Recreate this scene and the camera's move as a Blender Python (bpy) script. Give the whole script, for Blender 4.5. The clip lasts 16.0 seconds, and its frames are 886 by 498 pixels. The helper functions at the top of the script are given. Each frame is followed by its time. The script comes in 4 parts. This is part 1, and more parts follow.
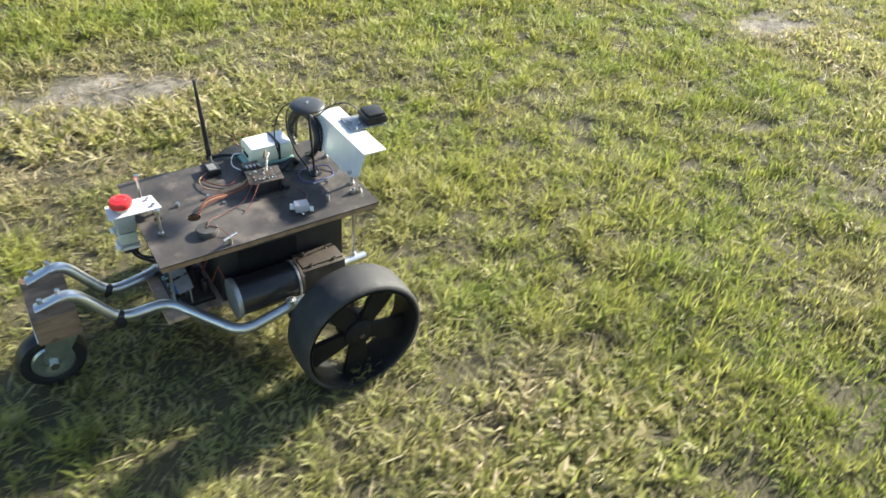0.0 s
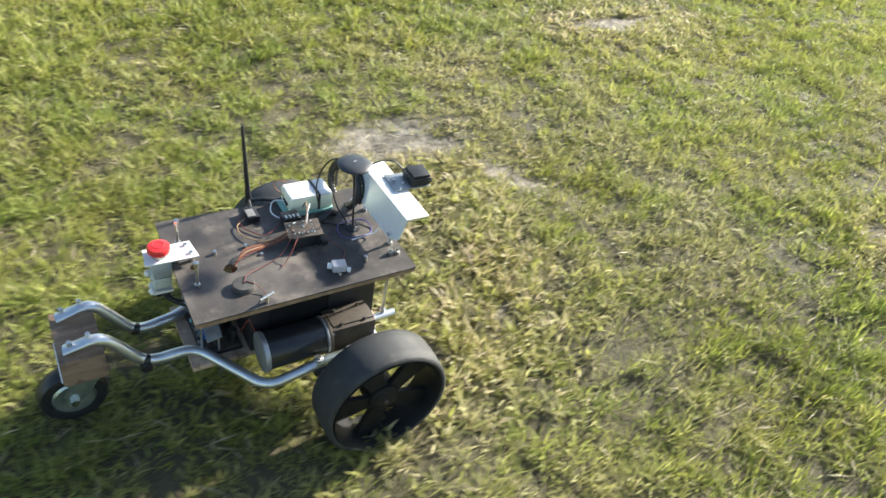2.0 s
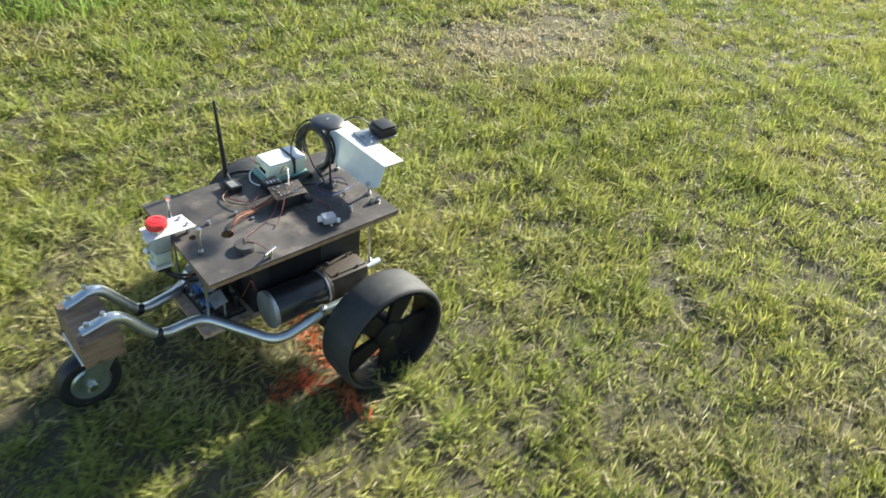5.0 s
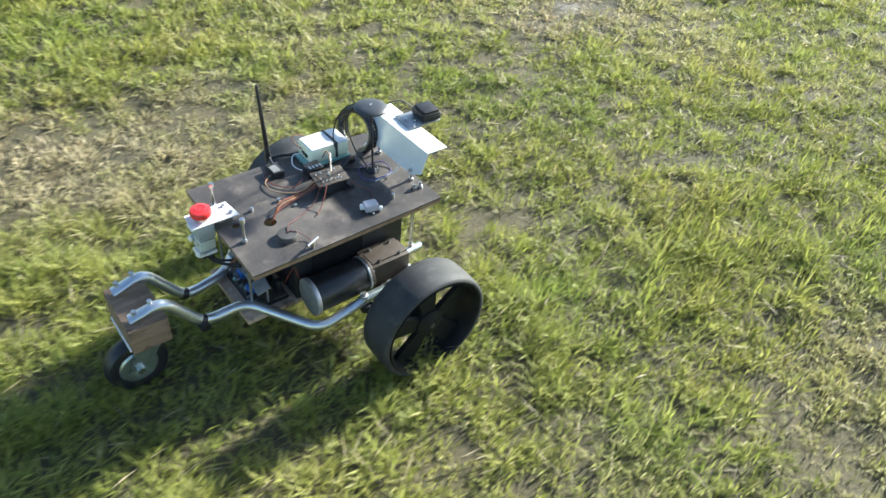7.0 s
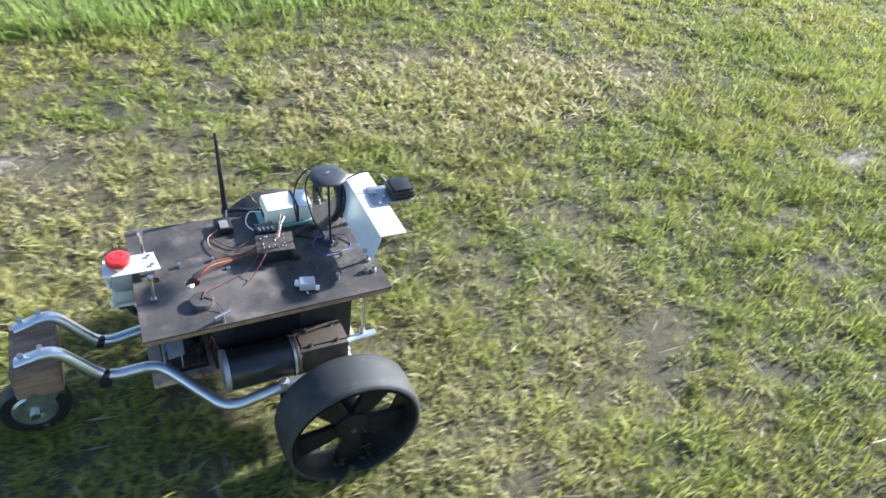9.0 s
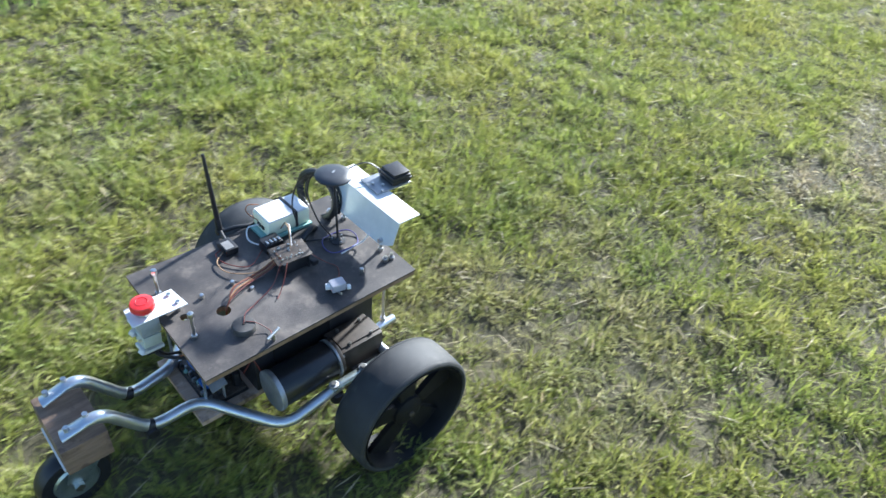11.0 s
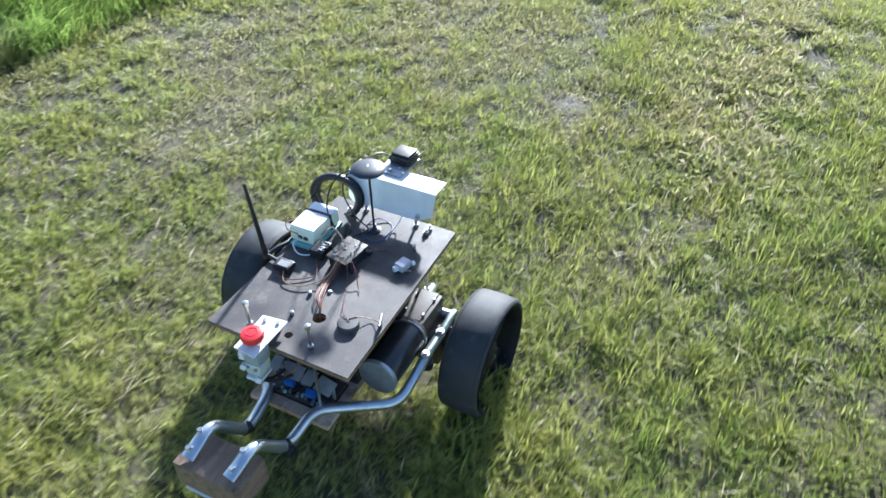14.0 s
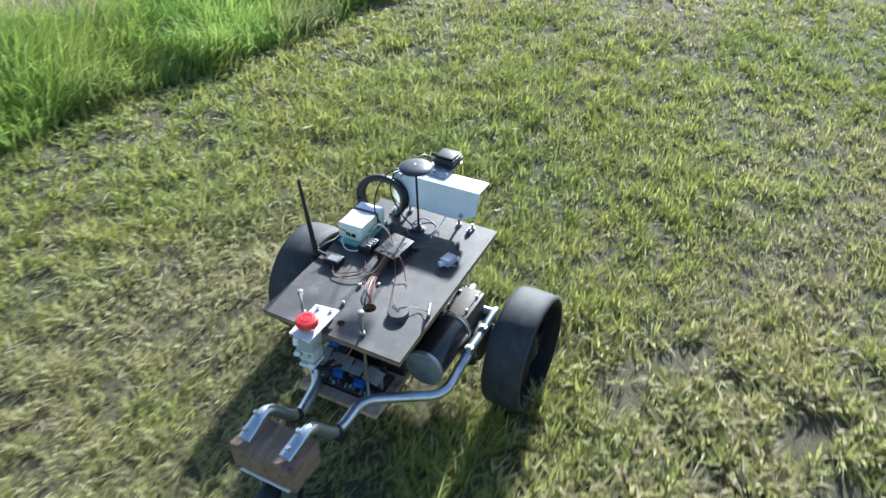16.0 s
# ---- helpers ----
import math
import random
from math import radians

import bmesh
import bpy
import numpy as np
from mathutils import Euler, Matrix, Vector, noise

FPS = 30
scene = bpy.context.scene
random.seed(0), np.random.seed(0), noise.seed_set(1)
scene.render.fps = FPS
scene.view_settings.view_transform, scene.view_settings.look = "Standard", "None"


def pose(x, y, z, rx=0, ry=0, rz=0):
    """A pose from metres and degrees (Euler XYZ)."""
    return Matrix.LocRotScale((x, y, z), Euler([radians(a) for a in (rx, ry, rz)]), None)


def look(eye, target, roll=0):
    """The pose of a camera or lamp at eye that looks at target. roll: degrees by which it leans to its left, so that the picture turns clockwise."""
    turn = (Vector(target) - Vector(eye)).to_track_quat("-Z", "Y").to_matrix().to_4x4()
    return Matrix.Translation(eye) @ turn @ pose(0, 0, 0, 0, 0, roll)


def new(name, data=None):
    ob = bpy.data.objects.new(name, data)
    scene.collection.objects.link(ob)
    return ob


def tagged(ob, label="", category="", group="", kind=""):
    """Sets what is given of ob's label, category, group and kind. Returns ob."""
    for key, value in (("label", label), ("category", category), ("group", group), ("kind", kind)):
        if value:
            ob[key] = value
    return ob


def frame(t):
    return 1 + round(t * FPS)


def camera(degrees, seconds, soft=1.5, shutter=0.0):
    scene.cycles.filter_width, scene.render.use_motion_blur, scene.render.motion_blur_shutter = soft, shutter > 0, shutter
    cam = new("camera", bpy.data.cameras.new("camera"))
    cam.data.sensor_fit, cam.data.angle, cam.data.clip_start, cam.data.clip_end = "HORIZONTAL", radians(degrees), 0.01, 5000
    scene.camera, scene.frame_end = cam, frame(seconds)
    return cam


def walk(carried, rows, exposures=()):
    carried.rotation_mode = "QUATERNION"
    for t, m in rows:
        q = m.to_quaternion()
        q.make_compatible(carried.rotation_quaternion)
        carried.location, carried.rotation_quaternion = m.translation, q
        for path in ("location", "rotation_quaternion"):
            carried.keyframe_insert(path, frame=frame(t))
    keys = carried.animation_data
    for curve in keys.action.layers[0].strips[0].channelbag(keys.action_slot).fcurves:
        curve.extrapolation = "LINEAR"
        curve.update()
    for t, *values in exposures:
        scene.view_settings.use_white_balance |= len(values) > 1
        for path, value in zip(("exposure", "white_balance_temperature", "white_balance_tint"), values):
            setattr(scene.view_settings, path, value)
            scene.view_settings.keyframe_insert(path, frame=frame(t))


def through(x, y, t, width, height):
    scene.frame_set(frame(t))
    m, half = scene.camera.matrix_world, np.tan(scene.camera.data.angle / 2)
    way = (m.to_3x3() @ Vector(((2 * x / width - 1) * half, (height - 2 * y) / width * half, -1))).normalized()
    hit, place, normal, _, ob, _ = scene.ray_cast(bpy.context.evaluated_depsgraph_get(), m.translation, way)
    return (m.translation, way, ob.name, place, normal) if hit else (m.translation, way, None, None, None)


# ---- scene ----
cam = camera(62.71, 16.0, soft=1.5, shutter=0.25)
CAMERA_PATH = [
    (0, pose(-0.1557, -1.0883, 1.1092, 52.609, -3.951, -33.384)),
    (0.3, pose(0.1396, -1.0673, 1.1561, 51.868, -4.573, -31.735)),
    (0.5, pose(0.3257, -1.0477, 1.1776, 50.928, -5.647, -32.367)),
    (0.8, pose(0.6496, -1.0820, 1.1962, 52.270, -6.511, -31.584)),
    (1, pose(0.8754, -1.0796, 1.2023, 53.081, -7.688, -32.575)),
    (1.3, pose(1.1683, -1.0237, 1.1817, 51.590, -8.328, -31.978)),
    (1.5, pose(1.3644, -0.9837, 1.1823, 49.683, -5.914, -27.410)),
    (1.8, pose(1.6968, -0.9843, 1.2110, 50.176, -7.509, -30.255)),
    (2, pose(1.9329, -0.9886, 1.2155, 51.466, -8.802, -30.692)),
    (2.3, pose(2.2609, -0.9564, 1.2213, 51.772, -10.868, -34.051)),
    (2.5, pose(2.4668, -0.9594, 1.2344, 53.883, -13.723, -41.055)),
    (2.8, pose(2.7353, -0.9859, 1.2536, 54.223, -10.835, -47.620)),
    (3, pose(2.9599, -0.9741, 1.2071, 54.344, -8.027, -49.099)),
    (3.3, pose(3.2350, -0.9830, 1.2123, 54.334, -7.971, -45.987)),
    (3.5, pose(3.4319, -0.9995, 1.2052, 54.645, -6.172, -45.017)),
    (3.8, pose(3.7469, -0.9958, 1.2121, 54.135, -4.331, -46.406)),
    (4, pose(3.9723, -0.9745, 1.1790, 55.353, -5.147, -45.296)),
    (4.2, pose(4.1888, -0.9896, 1.1583, 55.311, -5.836, -44.172)),
    (4.7, pose(4.7400, -0.9516, 1.1584, 54.188, -5.968, -42.787)),
    (5.25, pose(5.3811, -0.8888, 1.1754, 51.538, -5.547, -38.294)),
    (5.8, pose(6.0359, -0.8254, 1.1943, 49.031, -4.817, -33.303)),
    (6.3, pose(6.6241, -0.7859, 1.1991, 48.190, -4.461, -30.539)),
    (6.5, pose(6.8379, -0.7785, 1.1894, 48.667, -4.455, -32.314)),
    (6.8, pose(7.1874, -0.7964, 1.1785, 50.560, -4.256, -32.479)),
    (7, pose(7.4130, -0.7586, 1.2119, 48.845, -4.686, -31.615)),
    (7.3, pose(7.7625, -0.7027, 1.1720, 49.305, -6.395, -32.619)),
    (7.5, pose(7.9816, -0.6604, 1.2052, 48.795, -6.499, -33.200)),
    (7.8, pose(8.3843, -0.6522, 1.1836, 48.935, -7.394, -32.021)),
    (8, pose(8.6427, -0.6180, 1.2101, 48.706, -8.360, -30.632)),
    (8.3, pose(8.9937, -0.6158, 1.1925, 50.821, -6.431, -27.140)),
    (8.5, pose(9.2387, -0.5442, 1.1819, 50.100, -6.438, -26.503)),
    (8.8, pose(9.5884, -0.5422, 1.1773, 52.422, -5.680, -25.553)),
    (9, pose(9.8493, -0.5208, 1.1914, 51.325, -6.706, -24.500)),
    (9.3, pose(10.1786, -0.5361, 1.1914, 52.281, -6.222, -23.779)),
    (9.5, pose(10.3791, -0.4899, 1.1701, 51.542, -6.318, -23.033)),
    (9.7, pose(10.4969, -0.4353, 1.1442, 51.059, -7.128, -25.003)),
    (10.2, pose(10.8810, -0.4162, 1.1501, 50.764, -6.832, -31.440)),
    (10.75, pose(11.3079, -0.4112, 1.1850, 50.306, -5.473, -42.092)),
    (11.3, pose(11.7618, -0.4316, 1.2208, 49.765, -4.086, -52.320)),
    (11.8, pose(12.2209, -0.4730, 1.2290, 49.682, -3.571, -57.652)),
    (12, pose(12.3762, -0.4873, 1.2086, 50.262, -3.666, -59.962)),
    (12.3, pose(12.6646, -0.4513, 1.2057, 47.378, -1.860, -60.401)),
    (12.5, pose(12.8548, -0.4303, 1.2157, 47.645, -1.244, -61.341)),
    (12.8, pose(13.1802, -0.4520, 1.2206, 48.942, -0.700, -63.188)),
    (13, pose(13.3726, -0.4846, 1.2117, 51.603, -2.404, -62.690)),
    (13.3, pose(13.6694, -0.5127, 1.2289, 52.023, -1.221, -62.312)),
    (13.5, pose(13.8839, -0.4815, 1.1916, 51.841, -2.584, -62.945)),
    (13.8, pose(14.1805, -0.4984, 1.2413, 50.622, 0.962, -65.631)),
    (14, pose(14.4003, -0.4841, 1.2302, 50.392, -0.127, -66.221)),
    (14.3, pose(14.6934, -0.5008, 1.2714, 52.375, -0.627, -66.933)),
    (14.5, pose(14.8910, -0.5078, 1.2602, 53.303, 0.445, -66.436)),
    (14.8, pose(15.2223, -0.5635, 1.2810, 51.295, 3.421, -65.695)),
    (15, pose(15.4398, -0.5023, 1.2311, 50.409, 1.840, -65.344)),
    (15.3, pose(15.7224, -0.5282, 1.2468, 48.986, 4.275, -66.923)),
    (15.5, pose(15.9166, -0.5445, 1.2164, 52.534, 2.116, -64.761)),
    (15.8, pose(16.1860, -0.5533, 1.2456, 52.083, 2.240, -60.849)),
    (16, pose(16.3864, -0.5065, 1.1930, 53.415, 0.330, -60.442)),
]
ROVER_PATH = [
    (0, pose(0.3310, 0.1000, 0, 0, 0, 0.000)),
    (0.3, pose(0.6228, 0.0944, 0, 0, 0, -0.594)),
    (0.5, pose(0.8231, 0.0904, 0, 0, 0, -0.918)),
    (0.8, pose(1.1466, 0.0841, 0, 0, 0, -1.096)),
    (1, pose(1.3629, 0.0793, 0, 0, 0, -1.234)),
    (1.3, pose(1.6672, 0.0703, 0, 0, 0, -1.894)),
    (1.5, pose(1.8758, 0.0646, 0, 0, 0, -2.106)),
    (1.8, pose(2.2216, 0.0569, 0, 0, 0, -1.366)),
    (2, pose(2.4541, 0.0539, 0, 0, 0, -0.708)),
    (2.3, pose(2.7845, 0.0540, 0, 0, 0, 0.003)),
    (2.5, pose(3.0047, 0.0580, 0, 0, 0, 0.544)),
    (2.8, pose(3.3480, 0.0718, 0, 0, 0, 1.654)),
    (3, pose(3.5733, 0.0848, 0, 0, 0, 2.453)),
    (3.3, pose(3.8883, 0.1108, 0, 0, 0, 3.923)),
    (3.5, pose(4.1007, 0.1280, 0, 0, 0, 4.414)),
    (3.8, pose(4.4452, 0.1485, 0, 0, 0, 3.298)),
    (4, pose(4.6764, 0.1588, 0, 0, 0, 2.258)),
    (4.2, pose(4.9015, 0.1656, 0, 0, 0, 1.470)),
    (4.7, pose(5.4611, 0.1822, 0, 0, 0, 0.211)),
    (5.25, pose(6.0717, 0.2028, 0, 0, 0, 0.030)),
    (5.8, pose(6.6761, 0.2345, 0, 0, 0, 1.196)),
    (6.3, pose(7.2195, 0.2800, 0, 0, 0, 3.499)),
    (6.5, pose(7.4352, 0.3035, 0, 0, 0, 4.760)),
    (6.8, pose(7.7606, 0.3404, 0, 0, 0, 5.952)),
    (7, pose(7.9756, 0.3641, 0, 0, 0, 6.393)),
    (7.3, pose(8.2898, 0.3948, 0, 0, 0, 6.585)),
    (7.5, pose(8.4999, 0.4152, 0, 0, 0, 6.526)),
    (7.8, pose(8.8242, 0.4501, 0, 0, 0, 6.390)),
    (8, pose(9.0406, 0.4721, 0, 0, 0, 6.089)),
    (8.3, pose(9.3567, 0.5004, 0, 0, 0, 5.228)),
    (8.5, pose(9.5727, 0.5143, 0, 0, 0, 4.271)),
    (8.8, pose(9.9216, 0.5232, 0, 0, 0, 1.768)),
    (9, pose(10.1553, 0.5251, 0, 0, 0, 0.189)),
    (9.3, pose(10.5007, 0.5277, 0, 0, 0, -0.829)),
    (9.5, pose(10.7133, 0.5230, 0, 0, 0, -1.635)),
    (9.7, pose(10.8998, 0.5095, 0, 0, 0, -3.082)),
    (10.2, pose(11.3760, 0.4750, 0, 0, 0, -5.292)),
    (10.75, pose(11.9168, 0.4331, 0, 0, 0, -5.870)),
    (11.3, pose(12.4775, 0.3802, 0, 0, 0, -5.821)),
    (11.8, pose(13.0061, 0.3164, 0, 0, 0, -6.377)),
    (12, pose(13.2228, 0.2861, 0, 0, 0, -6.872)),
    (12.3, pose(13.5430, 0.2436, 0, 0, 0, -5.629)),
    (12.5, pose(13.7578, 0.2172, 0, 0, 0, -4.689)),
    (12.8, pose(14.0909, 0.1794, 0, 0, 0, -4.877)),
    (13, pose(14.3100, 0.1587, 0, 0, 0, -4.828)),
    (13.3, pose(14.6193, 0.1403, 0, 0, 0, -3.013)),
    (13.5, pose(14.8268, 0.1315, 0, 0, 0, -1.959)),
    (13.8, pose(15.1593, 0.1190, 0, 0, 0, -2.244)),
    (14, pose(15.3782, 0.1129, 0, 0, 0, -2.399)),
    (14.3, pose(15.6802, 0.1089, 0, 0, 0, -1.176)),
    (14.5, pose(15.8827, 0.1070, 0, 0, 0, -0.348)),
    (14.8, pose(16.2121, 0.0996, 0, 0, 0, -0.152)),
    (15, pose(16.4288, 0.0994, 0, 0, 0, 0.141)),
    (15.3, pose(16.7279, 0.1173, 0, 0, 0, 2.006)),
    (15.5, pose(16.9233, 0.1317, 0, 0, 0, 3.018)),
    (15.8, pose(17.2203, 0.1482, 0, 0, 0, 2.803)),
    (16, pose(17.4183, 0.1588, 0, 0, 0, 2.378)),
]
EXPOSURES = [(0, 1.64, 6450, 6), (1, 1.74, 6400, 6), (2.5, 1.60, 6400, 6), (4, 1.50, 6450, 5), (6.5, 1.72, 6050, 3), (9.5, 1.74, 5500, 11), (12, 1.64, 5350, 6), (14.5, 1.59, 5250, 9), (16, 1.43, 5350, 7)]
walk(cam, CAMERA_PATH, EXPOSURES)

SUN_AZIMUTH, SUN_ELEVATION = radians(10), radians(26)

world = bpy.data.worlds.new("sky")
scene.world = world
world.use_nodes = True
wn = world.node_tree
sky = wn.nodes.new("ShaderNodeTexSky")
sky.sky_type, sky.sun_disc = "NISHITA", False
sky.sun_elevation, sky.sun_rotation = SUN_ELEVATION, radians(90) - SUN_AZIMUTH
sky.air_density, sky.dust_density = 1.0, 1.0
wn.links.new(sky.outputs[0], wn.nodes["Background"].inputs[0])
wn.nodes["Background"].inputs[1].default_value = 0.078

sun = new("sun", bpy.data.lights.new("sun", "SUN"))
sun.data.energy, sun.data.angle, sun.data.color = 5.0, radians(3), (1.0, 0.93, 0.82)
toward = Vector((math.cos(SUN_ELEVATION) * math.cos(SUN_AZIMUTH), math.cos(SUN_ELEVATION) * math.sin(SUN_AZIMUTH), math.sin(SUN_ELEVATION)))
sun.matrix_world = look(toward * 30, (0, 0, 0))


# ---- materials ----
def nodes_of(name):
    m = bpy.data.materials.new(name)
    m.use_nodes = True
    nt = m.node_tree
    return m, nt, nt.nodes["Principled BSDF"]


def noise_node(nt, scale, detail=5, coords="Object", stretch=None):
    tc = nt.nodes.new("ShaderNodeTexCoord")
    n = nt.nodes.new("ShaderNodeTexNoise")
    n.inputs["Scale"].default_value, n.inputs["Detail"].default_value = scale, detail
    n.inputs["Roughness"].default_value = 0.65
    if stretch:
        mp = nt.nodes.new("ShaderNodeMapping")
        mp.inputs["Scale"].default_value = stretch
        nt.links.new(tc.outputs[coords], mp.inputs[0])
        nt.links.new(mp.outputs[0], n.inputs["Vector"])
    else:
        nt.links.new(tc.outputs[coords], n.inputs["Vector"])
    return n


def ramp_node(nt, source, stops):
    r = nt.nodes.new("ShaderNodeValToRGB")
    els = r.color_ramp.elements
    while len(els) < len(stops):
        els.new(0.5)
    for e, (p, c) in zip(els, stops):
        e.position, e.color = p, (*c, 1)
    nt.links.new(source, r.inputs[0])
    return r


def surface(name, dark, light, rough=0.6, metal=0.0, scale=25, fine=300, bump=0.15, spread=0.15, stretch=None, wear=None, coat=0.0):
    """Colour between two tones at one scale, grain and relief at a finer one, optional worn tone in blotches."""
    m, nt, p = nodes_of(name)
    big = noise_node(nt, scale, 6, stretch=stretch)
    small = noise_node(nt, fine, 4, stretch=stretch)
    tone = ramp_node(nt, big.outputs[0], [(0.33, dark), (0.67, light)])
    col = tone.outputs[0]
    if wear:
        w = noise_node(nt, scale * 2.3, 8)
        k = ramp_node(nt, w.outputs[0], [(0.56, (0, 0, 0)), (0.66, (1, 1, 1))])
        mix = nt.nodes.new("ShaderNodeMix")
        mix.data_type = "RGBA"
        nt.links.new(k.outputs[0], mix.inputs[0])
        nt.links.new(col, mix.inputs[6])
        mix.inputs[7].default_value = (*wear, 1)
        col = mix.outputs[2]
    nt.links.new(col, p.inputs["Base Color"])
    mr = nt.nodes.new("ShaderNodeMapRange")
    nt.links.new(small.outputs[0], mr.inputs[0])
    mr.inputs[3].default_value, mr.inputs[4].default_value = max(0.05, rough - spread), min(1, rough + spread)
    nt.links.new(mr.outputs[0], p.inputs["Roughness"])
    p.inputs["Metallic"].default_value, p.inputs["Coat Weight"].default_value = metal, coat
    if bump:
        b = nt.nodes.new("ShaderNodeBump")
        b.inputs["Strength"].default_value, b.inputs["Distance"].default_value = bump, 0.002
        nt.links.new(small.outputs[0], b.inputs["Height"])
        nt.links.new(b.outputs[0], p.inputs["Normal"])
    return m


MAT = dict(
    ply=surface("plywood_board", (0.42, 0.29, 0.20), (0.58, 0.43, 0.32), 0.7, scale=9, fine=160, bump=0.3, stretch=(1, 7, 7), wear=(0.24, 0.155, 0.10)),
    dusty=surface("dusty_black_plastic", (0.040, 0.037, 0.034), (0.085, 0.078, 0.072), 0.55, scale=60, fine=400, bump=0.1),
    pale=surface("pale_grey_green_plastic", (0.42, 0.47, 0.43), (0.56, 0.60, 0.55), 0.5, scale=30, fine=300, bump=0.06),
    sink=surface("dull_heat_sink", (0.17, 0.165, 0.16), (0.26, 0.255, 0.25), 0.55, metal=0.1, scale=40, fine=300, bump=0.1),
    edge=surface("raw_board_edge", (0.17, 0.11, 0.065), (0.30, 0.20, 0.12), 0.75, scale=40, fine=400, bump=0.3),
    block=surface("weathered_block", (0.15, 0.095, 0.06), (0.27, 0.185, 0.125), 0.7, scale=14, fine=120, bump=0.5, stretch=(1, 6, 6), wear=(0.11, 0.07, 0.05)),
    alu=surface("dull_aluminium_tube", (0.55, 0.57, 0.60), (0.72, 0.74, 0.77), 0.34, metal=0.9, scale=30, fine=500, bump=0.08),
    sheet=surface("mill_aluminium_sheet", (0.66, 0.70, 0.74), (0.78, 0.81, 0.84), 0.42, metal=0.3, scale=20, fine=350, bump=0.05),
    steel=surface("zinc_plated_steel", (0.45, 0.45, 0.44), (0.66, 0.66, 0.64), 0.3, metal=1.0, scale=120, fine=600, bump=0.1),
    galv=surface("galvanised_fork", (0.34, 0.40, 0.38), (0.5, 0.55, 0.52), 0.32, metal=0.85, scale=40, fine=300, bump=0.1),
    tyre=surface("dusty_rubber", (0.018, 0.019, 0.021), (0.040, 0.041, 0.043), 0.68, scale=14, fine=500, bump=0.35, wear=(0.058, 0.057, 0.054)),
    rim=surface("black_plastic_rim", (0.007, 0.007, 0.008), (0.014, 0.014, 0.015), 0.6, scale=20, fine=300, bump=0.1),
    black=surface("black_plastic", (0.010, 0.010, 0.012), (0.022, 0.022, 0.025), 0.45, scale=40, fine=500, bump=0.08),
    paint=surface("black_motor_paint", (0.010, 0.010, 0.011), (0.02, 0.02, 0.022), 0.33, scale=25, fine=300, bump=0.06, coat=0.2),
    brown=surface("bronze_gearbox", (0.034, 0.026, 0.020), (0.075, 0.058, 0.044), 0.6, metal=0.0, scale=25, fine=300, bump=0.1),
    disc=surface("cast_end_cap", (0.28, 0.29, 0.30), (0.42, 0.43, 0.44), 0.45, metal=0.7, scale=40, fine=400, bump=0.12),
    red=surface("red_button_plastic", (0.62, 0.022, 0.025), (0.72, 0.035, 0.035), 0.3, scale=30, fine=400, bump=0.03, coat=0.3),
    white=surface("white_coated_plate", (0.68, 0.68, 0.67), (0.80, 0.80, 0.79), 0.45, scale=25, fine=300, bump=0.05),
    grey=surface("pale_grey_switch_block", (0.27, 0.29, 0.29), (0.4, 0.42, 0.42), 0.5, scale=30, fine=300, bump=0.05),
    mint=surface("pale_mint_enclosure", (0.82, 0.85, 0.62), (0.88, 0.90, 0.70), 0.4, scale=20, fine=300, bump=0.04),
    puck=surface("slate_plastic", (0.028, 0.03, 0.036), (0.05, 0.053, 0.06), 0.36, scale=40, fine=400, bump=0.04),
    green=surface("turquoise_board", (0.22, 0.42, 0.37), (0.30, 0.50, 0.45), 0.45, scale=60, fine=400, bump=0.1),
    pcb=surface("solder_side_board", (0.035, 0.028, 0.022), (0.10, 0.075, 0.055), 0.5, scale=110, fine=600, bump=0.3, wear=(0.16, 0.14, 0.12)),
    blue=surface("blue_terminal", (0.03, 0.10, 0.34), (0.05, 0.15, 0.46), 0.4, scale=40, fine=300, bump=0.0),
    violet=surface("violet_tinted_case", (0.36, 0.34, 0.38), (0.52, 0.50, 0.52), 0.35, scale=40, fine=300, bump=0.0),
    orange=surface("orange_wire", (0.17, 0.062, 0.026), (0.26, 0.100, 0.042), 0.5, scale=60, fine=300, bump=0.0),
    maroon=surface("dark_red_wire", (0.10, 0.024, 0.018), (0.17, 0.038, 0.027), 0.5, scale=60, fine=300, bump=0.0),
    tan=surface("tan_wire", (0.24, 0.145, 0.075), (0.34, 0.22, 0.12), 0.5, scale=60, fine=300, bump=0.0),
    wire_white=surface("white_wire", (0.66, 0.66, 0.66), (0.74, 0.74, 0.74), 0.45, scale=60, fine=300, bump=0.0),
    indigo=surface("indigo_wire", (0.06, 0.05, 0.18), (0.10, 0.09, 0.26), 0.45, scale=60, fine=300, bump=0.0),
)


